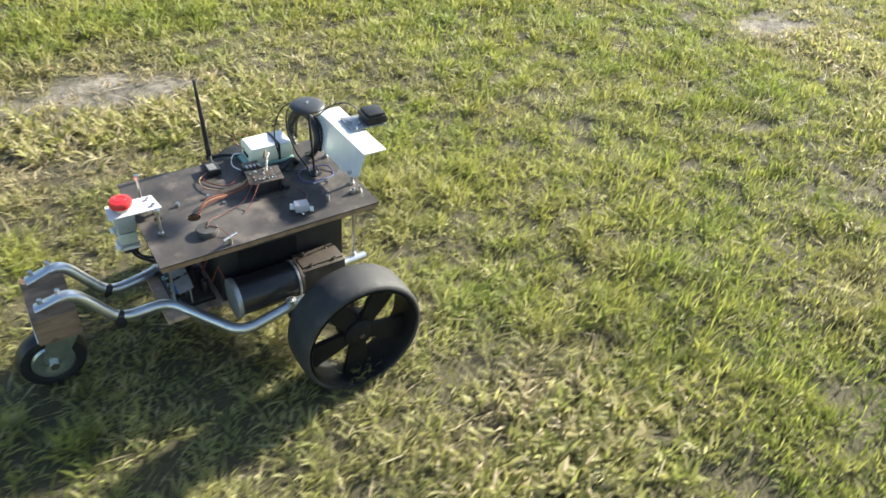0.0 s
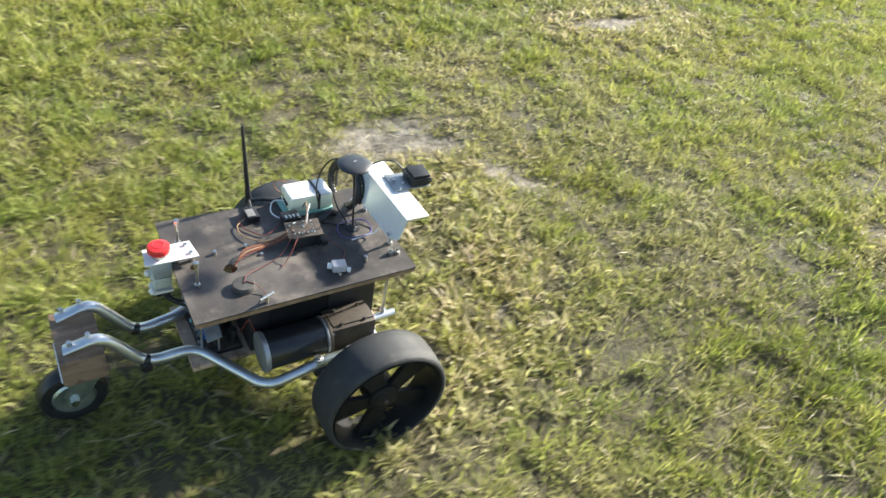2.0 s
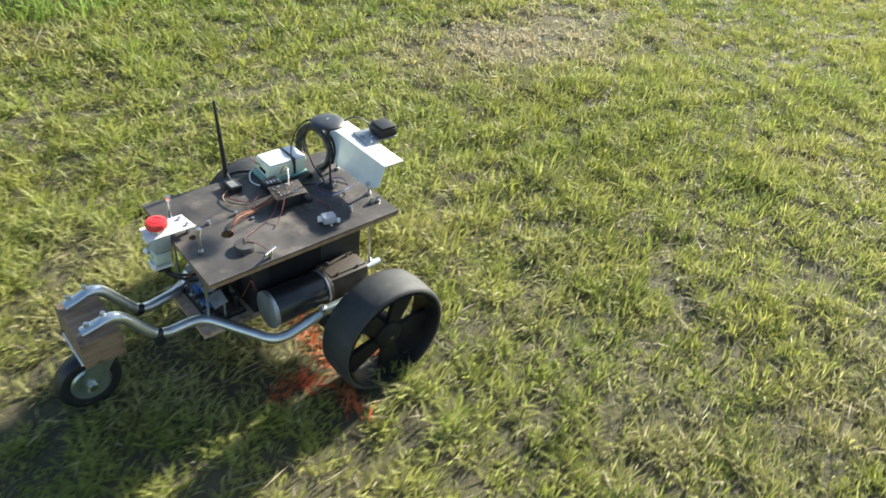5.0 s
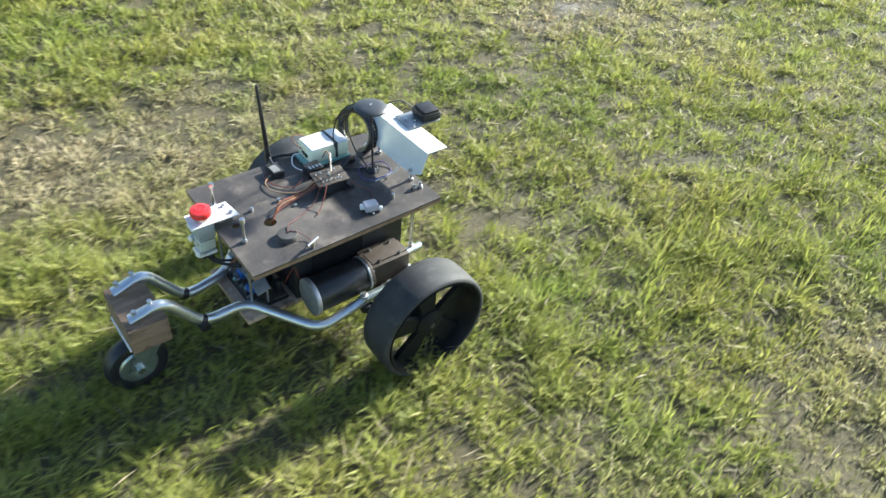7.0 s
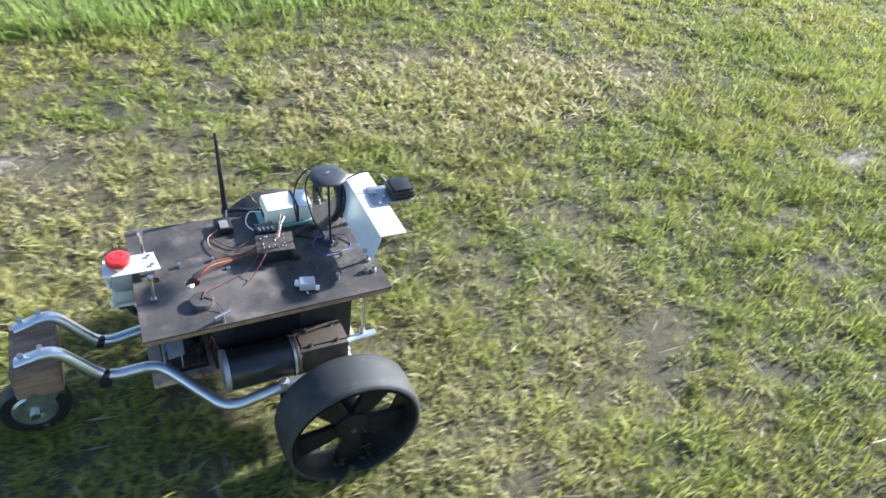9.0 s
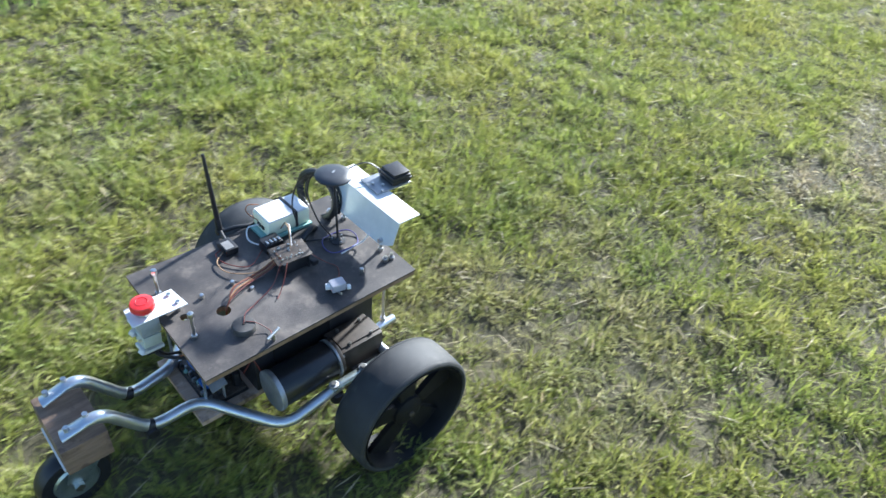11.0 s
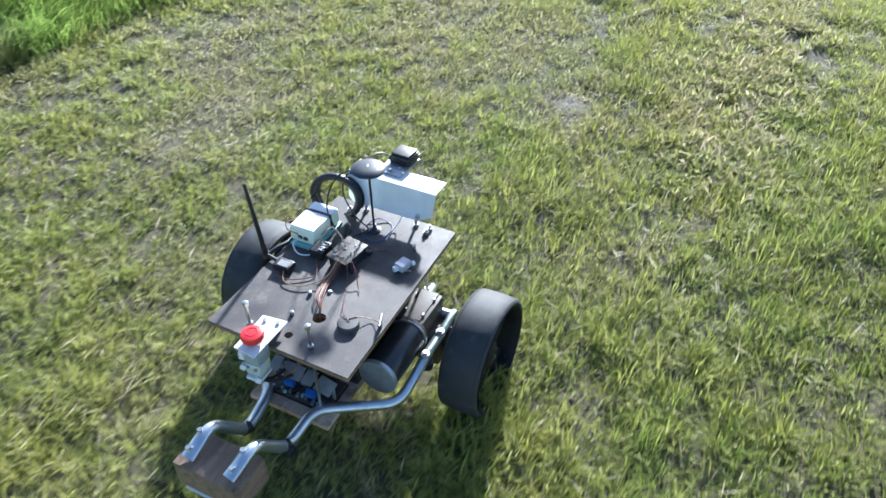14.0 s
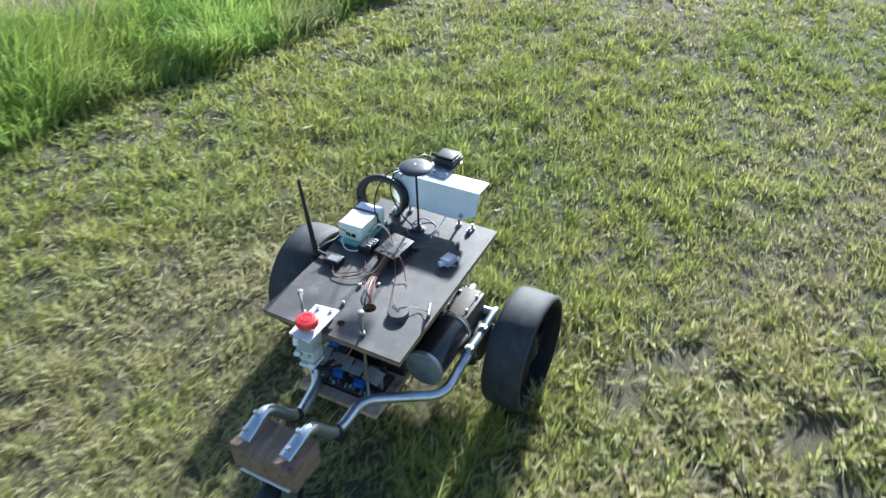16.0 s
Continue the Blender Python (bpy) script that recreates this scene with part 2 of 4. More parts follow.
def deck_material():
    """Stained hardboard: dark film with rubbed pale patches, brown smears and fine scratches."""
    m, nt, p = nodes_of("stained_board")
    big, mid, fine = noise_node(nt, 5, 5), noise_node(nt, 19, 7), noise_node(nt, 240, 4)
    scratch = noise_node(nt, 60, 5, stretch=(1, 14, 1))
    tone = ramp_node(nt, big.outputs[0], [(0.36, (0.030, 0.026, 0.025)), (0.5, (0.062, 0.053, 0.048)), (0.64, (0.118, 0.102, 0.090))])
    smear = ramp_node(nt, mid.outputs[0], [(0.52, (0, 0, 0)), (0.70, (0.75, 0.75, 0.75))])
    lines = ramp_node(nt, scratch.outputs[0], [(0.60, (0, 0, 0)), (0.70, (0.5, 0.5, 0.5))])
    col = tone.outputs[0]
    for mask, paint in ((smear, (0.165, 0.138, 0.116)), (lines, (0.20, 0.178, 0.158))):
        mix = nt.nodes.new("ShaderNodeMix")
        mix.data_type = "RGBA"
        nt.links.new(mask.outputs[0], mix.inputs[0])
        nt.links.new(col, mix.inputs[6])
        mix.inputs[7].default_value = (*paint, 1)
        col = mix.outputs[2]
    nt.links.new(col, p.inputs["Base Color"])
    mr = nt.nodes.new("ShaderNodeMapRange")
    nt.links.new(mid.outputs[0], mr.inputs[0])
    mr.inputs[1].default_value, mr.inputs[2].default_value = 0.3, 0.7
    mr.inputs[3].default_value, mr.inputs[4].default_value = 0.40, 0.72
    nt.links.new(mr.outputs[0], p.inputs["Roughness"])
    b = nt.nodes.new("ShaderNodeBump")
    b.inputs["Strength"].default_value, b.inputs["Distance"].default_value = 0.2, 0.002
    nt.links.new(fine.outputs[0], b.inputs["Height"])
    nt.links.new(b.outputs[0], p.inputs["Normal"])
    return m


MAT["deck"] = deck_material()
MAT["rim"].node_tree.nodes["Principled BSDF"].inputs["Specular IOR Level"].default_value = 0.2


def grass_material(name, lush, mid, pale, straw, through):
    """Leaf blades: each blade has its own tone; 'dry' turns it to straw, 'dye' to red marking paint."""
    m, nt, p = nodes_of(name)
    geo = nt.nodes.new("ShaderNodeNewGeometry")
    tuft = nt.nodes.new("ShaderNodeAttribute")
    tuft.attribute_name = "tuft"
    both = nt.nodes.new("ShaderNodeMix")
    both.inputs[0].default_value = 0.68
    nt.links.new(geo.outputs["Random Per Island"], both.inputs[2])
    nt.links.new(tuft.outputs["Fac"], both.inputs[3])
    tone = ramp_node(nt, both.outputs[0], [(0.12, lush), (0.5, mid), (0.88, pale)])
    patch = noise_node(nt, 2.2, 5)
    shift = nt.nodes.new("ShaderNodeHueSaturation")
    mr = nt.nodes.new("ShaderNodeMapRange")
    nt.links.new(patch.outputs[0], mr.inputs[0])
    mr.inputs[1].default_value, mr.inputs[2].default_value = 0.3, 0.7
    mr.inputs[3].default_value, mr.inputs[4].default_value = 0.482, 0.520
    nt.links.new(mr.outputs[0], shift.inputs["Hue"])
    nt.links.new(tone.outputs[0], shift.inputs["Color"])
    dry = nt.nodes.new("ShaderNodeAttribute")
    dry.attribute_name = "dry"
    dye = nt.nodes.new("ShaderNodeAttribute")
    dye.attribute_name = "dye"
    a = nt.nodes.new("ShaderNodeMix")
    a.data_type = "RGBA"
    nt.links.new(dry.outputs["Fac"], a.inputs[0])
    nt.links.new(shift.outputs[0], a.inputs[6])
    aged = ramp_node(nt, both.outputs[0], [(0.15, tuple(c * k for c, k in zip(straw, (0.55, 0.48, 0.40)))), (0.5, tuple(c * 0.82 for c in straw)), (0.8, straw)])
    nt.links.new(aged.outputs[0], a.inputs[7])
    b = nt.nodes.new("ShaderNodeMix")
    b.data_type = "RGBA"
    nt.links.new(dye.outputs["Fac"], b.inputs[0])
    nt.links.new(a.outputs[2], b.inputs[6])
    b.inputs[7].default_value = (0.72, 0.12, 0.055, 1)
    nt.links.new(b.outputs[2], p.inputs["Base Color"])
    p.inputs["Roughness"].default_value = 0.55
    p.inputs["Specular IOR Level"].default_value = 0.35
    tr = nt.nodes.new("ShaderNodeBsdfTranslucent")
    nt.links.new(b.outputs[2], tr.inputs[0])
    ms = nt.nodes.new("ShaderNodeMixShader")
    ms.inputs[0].default_value = through
    nt.links.new(p.outputs[0], ms.inputs[1])
    nt.links.new(tr.outputs[0], ms.inputs[2])
    nt.links.new(ms.outputs[0], nt.nodes["Material Output"].inputs[0])
    return m


MAT["lawn"] = grass_material("lawn_blades", (0.185, 0.240, 0.042), (0.325, 0.352, 0.074), (0.445, 0.44, 0.135), (0.60, 0.50, 0.34), 0.50)
MAT["tall"] = grass_material("tall_blades", (0.185, 0.290, 0.052), (0.310, 0.420, 0.086), (0.410, 0.490, 0.145), (0.46, 0.40, 0.25), 0.50)


def soil_material():
    m, nt, p = nodes_of("sandy_soil")
    big = noise_node(nt, 3.0, 6)
    mid = noise_node(nt, 28, 6)
    fine = noise_node(nt, 260, 5)
    tone = ramp_node(nt, mid.outputs[0], [(0.32, (0.075, 0.064, 0.050)), (0.5, (0.20, 0.18, 0.148)), (0.68, (0.33, 0.305, 0.262))])
    thatch = ramp_node(nt, fine.outputs[0], [(0.35, (0.042, 0.038, 0.020)), (0.65, (0.130, 0.116, 0.064))])
    # unworn turf away from the strip
    turf = ramp_node(nt, fine.outputs[0], [(0.35, (0.055, 0.068, 0.020)), (0.65, (0.165, 0.175, 0.060))])
    far = nt.nodes.new("ShaderNodeAttribute")
    far.attribute_name = "turf"
    under = nt.nodes.new("ShaderNodeMix")
    under.data_type = "RGBA"
    nt.links.new(far.outputs["Fac"], under.inputs[0])
    nt.links.new(thatch.outputs[0], under.inputs[6])
    nt.links.new(turf.outputs[0], under.inputs[7])
    mix = nt.nodes.new("ShaderNodeMix")
    mix.data_type = "RGBA"
    bare = nt.nodes.new("ShaderNodeAttribute")
    bare.attribute_name = "bare"
    nt.links.new(bare.outputs["Fac"], mix.inputs[0])
    nt.links.new(under.outputs[2], mix.inputs[6])
    nt.links.new(tone.outputs[0], mix.inputs[7])
    pale = nt.nodes.new("ShaderNodeMix")
    pale.data_type, pale.blend_type = "RGBA", "MULTIPLY"
    k = ramp_node(nt, big.outputs[0], [(0.3, (0.68, 0.70, 0.70)), (0.7, (1.18, 1.12, 1.05))])
    pale.inputs[0].default_value = 1
    nt.links.new(mix.outputs[2], pale.inputs[6])
    nt.links.new(k.outputs[0], pale.inputs[7])
    nt.links.new(pale.outputs[2], p.inputs["Base Color"])
    p.inputs["Roughness"].default_value = 0.95
    b = nt.nodes.new("ShaderNodeBump")
    b.inputs["Strength"].default_value, b.inputs["Distance"].default_value = 0.8, 0.012
    nt.links.new(mid.outputs[0], b.inputs["Height"])
    b2 = nt.nodes.new("ShaderNodeBump")
    b2.inputs["Strength"].default_value, b2.inputs["Distance"].default_value = 0.7, 0.004
    nt.links.new(fine.outputs[0], b2.inputs["Height"])
    nt.links.new(b.outputs[0], b2.inputs["Normal"])
    nt.links.new(b2.outputs[0], p.inputs["Normal"])
    return m


MAT["soil"] = soil_material()


# ---- ground and grass ----
rng = np.random.default_rng(7)
LATTICE = np.random.default_rng(3).random((256, 256))


def smooth_noise(x, y, cell, shift=0.0):
    """Value noise from 0 to 1 with the given cell size in metres."""
    u, v = x / cell + shift + 100, y / cell + shift * 1.7 + 100
    i, j = np.floor(u).astype(int), np.floor(v).astype(int)
    a, b = u - i, v - j
    a, b = a * a * (3 - 2 * a), b * b * (3 - 2 * b)
    g = lambda p, q: LATTICE[p % 256, q % 256]
    return (g(i, j) * (1 - a) + g(i + 1, j) * a) * (1 - b) + (g(i, j + 1) * (1 - a) + g(i + 1, j + 1) * a) * b


def height(x, y):
    lumps = (smooth_noise(x, y, 0.16) - 0.5) * 0.014 + (smooth_noise(x, y, 0.05, 9) - 0.5) * 0.008
    return -0.0135 + lumps + (smooth_noise(x, y, 1.3, 4) - 0.5) * 0.006


# worn places: x, y, half length, half width, turn in degrees
BARE = [(0.26, 1.32, 0.26, 0.12, -10), (3.02, 0.84, 0.19, 0.10, -25), (3.3, 0.5, 0.12, 0.04, -60), (2.91, -0.01, 0.08, 0.035, 50), (2.64, -0.09, 0.09, 0.04, 50),
        (4.95, -0.65, 0.15, 0.13, 89), (4.36, -0.17, 0.09, 0.035, 0), (4.6, 1.5, 0.20, 0.07, 0), (12.28, 0.84, 0.19, 0.065, -30), (12.21, 0.52, 0.08, 0.045, -20), (9.55, 1.48, 0.09, 0.03, 0),
        (16.69, 0.03, 0.05, 0.03, 0)]
DRY = [(3.0, 0.45, 0.50, 0.20, -80), (2.7, -0.1, 0.28, 0.14, 50), (4.37, -0.26, 0.18, 0.12, 0), (4.6, 1.5, 0.55, 0.22, 0), (0.26, 1.32, 0.55, 0.26, -10), (7.5, 1.15, 0.5, 0.28, 0), (-0.06, 0.89, 0.32, 0.18, 0), (13.78, -0.05, 0.16, 0.08, 0),
       (0.57, -0.46, 0.20, 0.14, 0), (4.56, -1.09, 0.18, 0.13, 0), (11.2, 1.66, 0.75, 0.3, 0), (9.5, 1.45, 0.38, 0.17, 0), (14.07, -0.15, 0.42, 0.09, 17),
       (4.96, -0.67, 0.26, 0.20, 30)]
DRY_END = [(14.6, 1.5, 0.45, 0.15, 0), (16.7, 1.52, 0.4, 0.15, 0), (18.15, -0.57, 0.28, 0.14, 0), (16.17, 1.12, 0.4, 0.22, 0), (17.35, 0.68, 0.45, 0.14, 0), (16.69, 0.03, 0.20, 0.14, 0), (17.05, -0.47, 0.36, 0.18, 0), (17.57, -0.52, 0.32, 0.18, 0), (16.57, 1.34, 0.45, 0.16, 0), (17.16, 0.8, 0.36, 0.2, 0)]
LUSH = [(14.9, -0.6, 0.7, 0.25, 0), (8.9, 0.05, 0.5, 0.2, 0), (15.3, -0.17, 0.4, 0.15, 0), (16.3, -0.88, 0.6, 0.22, 0), (17.3, -0.17, 0.3, 0.13, 0), (0.3, 2.0, 0.9, 0.35, 0), (0.97, -0.39, 0.35, 0.16, 20), (16.24, 0.0, 0.3, 0.12, 10), (17.19, -0.1, 0.25, 0.12, 0), (15.66, -0.1, 0.4, 0.12, -20), (14.4, -0.75, 0.6, 0.25, 0), (2.2, 1.9, 1.6, 0.35, 0), (7.2, 1.9, 1.2, 0.4, 0), (6.6, 0.7, 0.9, 0.35, 0), (7.1, 0.25, 0.7, 0.3, 0), (12.7, 1.4, 0.8, 0.45, 0), (12.9, 0.7, 0.5, 0.25, 0), (18.6, 0.9, 0.9, 0.5, 0)]


# places where the turf has gone and dark earth shows
HOLES = [(17.66, -0.36, 0.09, 0.040, -40), (17.70, -0.40, 0.05, 0.030, -5), (17.67, -0.51, 0.05, 0.030, 30), (17.59, -0.68, 0.09, 0.045, -25), (17.46, -0.75, 0.08, 0.050, 10), (17.39, -0.51, 0.06, 0.030, 45), (17.59, -0.63, 0.05, 0.030, -10), (17.51, -0.30, 0.05, 0.030, 25), (17.86, -0.73, 0.06, 0.030, -30), (11.01, 0.36, 0.08, 0.040, 5), (10.94, 0.27, 0.06, 0.030, 40), (11.61, 0.42, 0.06, 0.030, -15), (11.70, 0.62, 0.07, 0.030, 20), (11.18, 0.14, 0.06, 0.030, -35), (11.71, 0.21, 0.05, 0.030, 0)]
COARSE = [(3.05, 0.4, 0.2, 0.42, 0), (4.4, -0.18, 0.26, 0.15, 0), (17.24, -0.46, 0.45, 0.25, 0), (16.62, -0.53, 0.32, 0.22, 0), (17.62, -0.62, 0.35, 0.2, 0), (4.72, -0.62, 0.26, 0.18, 30), (2.7, -0.1, 0.34, 0.2, 50),
          (0.6, -0.55, 0.25, 0.15, 0), (11.1, 1.6, 0.6, 0.25, 0),
          (4.7, 1.45, 0.5, 0.22, 0), (0.3, 1.12, 0.45, 0.2, 0)]


def worn(x, y, places, soft):
    out = np.zeros_like(x)
    grow = 1.2 if places is BARE else 1.35 if places is HOLES else 1.0
    wob = (smooth_noise(x, y, 0.12, 2) - 0.5) * 0.9 + (smooth_noise(x, y, 0.04, 5) - 0.5) * 0.7
    for px, py, a, b, turn in places:
        c, s = math.cos(radians(turn)), math.sin(radians(turn))
        u, v = ((x - px) * c + (y - py) * s) / (a * grow), (-(x - px) * s + (y - py) * c) / (b * grow)
        out = np.maximum(out, np.clip((1 - np.sqrt(u * u + v * v) + wob) / soft + 0.5, 0, 1))
    return out


def bareness(x, y):
    return worn(x, y, BARE, 0.6)


def gaps(x, y):
    """Small thin places between the tufts."""
    return np.clip((smooth_noise(x, y, 0.046, 21) * 0.76 + smooth_noise(x, y, 0.3, 31) * 0.24 - np.interp(x, [3, 6, 10, 13], [0.665, 0.645, 0.645, 0.69])) * 14, 0, 1)


def dryness(x, y):
    drift = np.clip((smooth_noise(x, y, 0.9, 41) * 0.6 + smooth_noise(x, y, 0.2, 51) * 0.4 - 0.56) * 2.4, 0, 0.38)
    return np.maximum(np.maximum(worn(x, y, DRY, 1.3) * 0.85, worn(x, y, DRY_END, 1.4) * 0.52), drift * (1 - worn(x, y, LUSH, 1.5)))


def verge(x):
    """Where the mown lawn ends and the tall grass begins."""
    line = np.interp(x, [0, 2, 4, 5.2, 6, 8, 10, 10.6, 11.2, 12, 13.5, 14.7, 15.4, 16.8, 17.5, 18.2, 19.5, 22], [2.62, 2.5, 2.3, 2.2, 2.16, 2.3, 2.3, 2.36, 2.48, 2.6, 2.45, 2.16, 2.06, 2.06, 1.9, 1.81, 1.69, 1.5])
    return line + (smooth_noise(x, x * 0, 0.5, 61) - 0.5) * 0.14


def quads_mesh(name, co, faces_flat, loop_starts, loop_totals):
    me = bpy.data.meshes.new(name)
    me.vertices.add(len(co))
    me.vertices.foreach_set("co", co.astype(np.float32).ravel())
    me.loops.add(len(faces_flat))
    me.loops.foreach_set("vertex_index", faces_flat.astype(np.int32))
    me.polygons.add(len(loop_starts))
    me.polygons.foreach_set("loop_start", loop_starts.astype(np.int32))
    me.polygons.foreach_set("loop_total", loop_totals.astype(np.int32))
    me.update(calc_edges=True)
    return me


def make_ground():
    xs = np.concatenate([[-400, -120, -40, -14, -5, -2], np.arange(-1.0, 22.0, 0.05), [23, 26, 34, 60, 140, 420]])
    ys = np.concatenate([[-400, -120, -40, -14, -5, -2.5], np.arange(-1.6, 4.4, 0.05), [5, 7, 14, 40, 120, 400]])
    X, Y = np.meshgrid(xs, ys, indexing="ij")
    near = (X > -1.1) & (X < 22.1) & (Y > -1.7) & (Y < 4.5)
    Z = np.where(near, height(X, Y), -0.0135)
    n, m = X.shape
    i, j = np.meshgrid(np.arange(n - 1), np.arange(m - 1), indexing="ij")
    a = (i * m + j).ravel()
    f = np.stack([a, a + m, a + m + 1, a + 1], 1)
    me = quads_mesh("ground", np.stack([X, Y, Z], -1).reshape(-1, 3), f.ravel(), np.arange(len(f)) * 4, np.full(len(f), 4))
    me.polygons.foreach_set("use_smooth", np.ones(len(f), dtype=bool))
    at = me.attributes.new("bare", "FLOAT", "POINT")
    at.data.foreach_set("value", bareness(X, Y).ravel().astype(np.float32))
    at = me.attributes.new("turf", "FLOAT", "POINT")
    edge = np.maximum(np.maximum(-0.6 - X, X - 20.7), np.maximum(-1.15 - Y, Y - 3.6))
    at.data.foreach_set("value", np.clip(edge / 0.9, 0, 1).ravel().astype(np.float32))
    me.materials.append(MAT["soil"])
    tagged(new("ground", me), "sandy soil under patchy mown grass", "ground", kind="structure")


def blades(name, material, base, azim, lean, length, width, droop, dry, dye, tuft, joints):
    """Flat tapering leaves from base points: one kite of two triangles (joints=1) or a bent strip."""
    n = len(base)
    out = np.stack([np.cos(azim), np.sin(azim), np.zeros(n)], 1)
    side = np.stack([-np.sin(azim), np.cos(azim), np.zeros(n)], 1)
    twist = rng.normal(0, 0.5, n)
    side = side * np.cos(twist)[:, None] + np.array([0, 0, 1.0]) * np.sin(twist)[:, None]
    rings, p, ang, step = [], base.copy(), lean.copy(), length / (joints + 1)
    rings.append(p.copy())
    for k in range(joints + 1):
        p = p + (out * np.sin(ang)[:, None] + np.array([0, 0, 1.0]) * np.cos(ang)[:, None]) * step[:, None]
        rings.append(p.copy())
        ang = ang + droop
    if joints == 1:
        w = side * (width / 2)[:, None]
        co = np.stack([rings[0], rings[1] - w, rings[1] + w, rings[2]], 1)
        f = np.array([0, 2, 1, 1, 2, 3])
        tot = np.array([3, 3])
    else:
        vs = []
        for k in range(joints + 1):
            w = side * (width / 2 * (1 - 0.75 * (k / (joints + 1)) ** 2))[:, None]
            vs += [rings[k] - w, rings[k] + w]
        co = np.stack(vs + [rings[-1]], 1)
        f, tot = [], []
        for k in range(joints):
            f += [2 * k, 2 * k + 1, 2 * k + 3, 2 * k + 2]
            tot.append(4)
        f += [2 * joints, 2 * joints + 1, 2 * joints + 2]
        tot.append(3)
        f, tot = np.array(f), np.array(tot)
    nv = co.shape[1]
    flat = (f[None, :] + (np.arange(n) * nv)[:, None]).ravel()
    totals = np.tile(tot, n)
    starts = np.concatenate([[0], np.cumsum(totals)[:-1]])
    me = quads_mesh(name, co.reshape(-1, 3), flat, starts, totals)
    for key, val in (("dry", dry), ("dye", dye), ("tuft", tuft)):
        at = me.attributes.new(key, "FLOAT", "POINT")
        at.data.foreach_set("value", np.repeat(val, nv).astype(np.float32))
    me.materials.append(material)
    return new(name, me)


def thickness(x, y):
    """Blades to the square metre: dense along the driven line, thinning towards the verge and the far end."""
    return 21000 * np.interp(y, [-1.3, -1.0, 0.6, 1.0, 1.6, 2.5], [0.35, 0.9, 1.0, 0.82, 0.62, 0.50]) * np.interp(x, [-0.8, -0.2, 17.6, 18.6, 20.9], [0.35, 1.0, 1.0, 0.70, 0.46])


def make_lawn():
    x0, x1, y0, y1 = -0.8, 20.9, -1.3, 2.55
    per = 13
    tufts = int((x1 - x0) * (y1 - y0) * 21000 / per)
    tx, ty = rng.uniform(x0, x1, tufts), rng.uniform(y0, y1, tufts)
    dense = thickness(tx, ty) / 21000
    clump = np.clip((smooth_noise(tx, ty, 0.045, 23) - 0.56) * 6, 0, 1)
    lush = worn(tx, ty, LUSH, 1.5)
    bare = np.maximum(bareness(tx, ty) * (0.98 - 0.3 * clump), gaps(tx, ty) * np.interp(tx, [4, 6, 11, 13], [0.85, 0.92, 0.92, 0.75]) * (1 - 0.8 * lush))
    bare = np.maximum(bare, np.maximum(worn(tx, ty, DRY, 1.2) * 0.30, worn(tx, ty, DRY_END, 1.2) * 0.12) * (1 - clump))
    bare = np.maximum(bare, worn(tx, ty, COARSE, 1.2) * 0.35)
    bare = np.maximum(bare, worn(tx, ty, HOLES, 0.5) * (0.97 - 0.2 * clump))
    keep = (rng.random(tufts) > bare) & (rng.random(tufts) < dense) & (ty < verge(tx) + 0.15)
    tx, ty, lush, dense = tx[keep], ty[keep], lush[keep], dense[keep]
    dry = dryness(tx, ty)
    tone = np.clip(rng.random(len(tx)) * 0.55 + smooth_noise(tx, ty, 0.06, 11) * 0.6 - 0.08 + (smooth_noise(tx, ty, 0.7, 15) - 0.5) * 0.5 - 0.10 * lush, 0, 1)
    tone = 0.52 + (tone - 0.52) * np.interp(tx, [11, 13], [0.9, 0.7])
    n = len(tx) * per
    # low mounds and hollows a hand's width across
    mound = 0.55 + 1.0 * smooth_noise(tx, ty, 0.065, 75)
    mound = 1.04 + (mound - 1.04) * np.interp(tx, [11, 13], [1.0, 0.6])
    size = np.repeat(rng.uniform(0.75, 1.2, len(tx)) * (0.78 + 0.5 * smooth_noise(tx, ty, 0.25, 71)) * mound, per)
    bx = np.repeat(tx, per) + rng.normal(0, 0.0095, n)
    by = np.repeat(ty, per) + rng.normal(0, 0.0095, n)
    d = np.clip(np.repeat(dry * 0.95 + rng.normal(0, 0.06, len(tx)), per) + rng.normal(0, 0.09, n) + (rng.random(n) < 0.03) * 0.7, 0, 1)
    wet = 1 - 0.25 * np.repeat(dry, per) + 0.45 * np.repeat(lush, per)
    # red marking paint: two crossing strokes
    along = lambda ax, ay, bx_, by_: np.hypot(bx - ax - np.clip(((bx - ax) * (bx_ - ax) + (by - ay) * (by_ - ay)) / ((bx_ - ax) ** 2 + (by_ - ay) ** 2), 0, 1) * (bx_ - ax),
                                              by - ay - np.clip(((bx - ax) * (bx_ - ax) + (by - ay) * (by_ - ay)) / ((bx_ - ax) ** 2 + (by_ - ay) ** 2), 0, 1) * (by_ - ay))
    stroke = np.minimum(along(5.73, 0.18, 5.67, -0.15), along(5.57, -0.01, 5.81, -0.04))
    dye = np.where(stroke < 0.025, rng.uniform(0.65, 1, n), 0) * (rng.random(n) < 0.85)
    base = np.stack([bx, by, height(bx, by) - 0.003], 1)
    # blades fan out from the middle of their tuft
    fan = np.arctan2(by - np.repeat(ty, per), bx - np.repeat(tx, per)) + rng.normal(0, 0.9, n)
    broad = np.repeat(np.clip(dense, 0.3, 1) ** -0.7, per)
    ob = blades("lawn_grass", MAT["lawn"], base, fan, np.clip(rng.normal(0.66, 0.34, n) + 0.25 * d, 0.05, 1.5),
                rng.uniform(0.023, 0.047, n) * size * wet, rng.uniform(0.0024, 0.0044, n) * broad, rng.uniform(0.15, 0.75, n), d, dye, np.repeat(tone, per), 1)
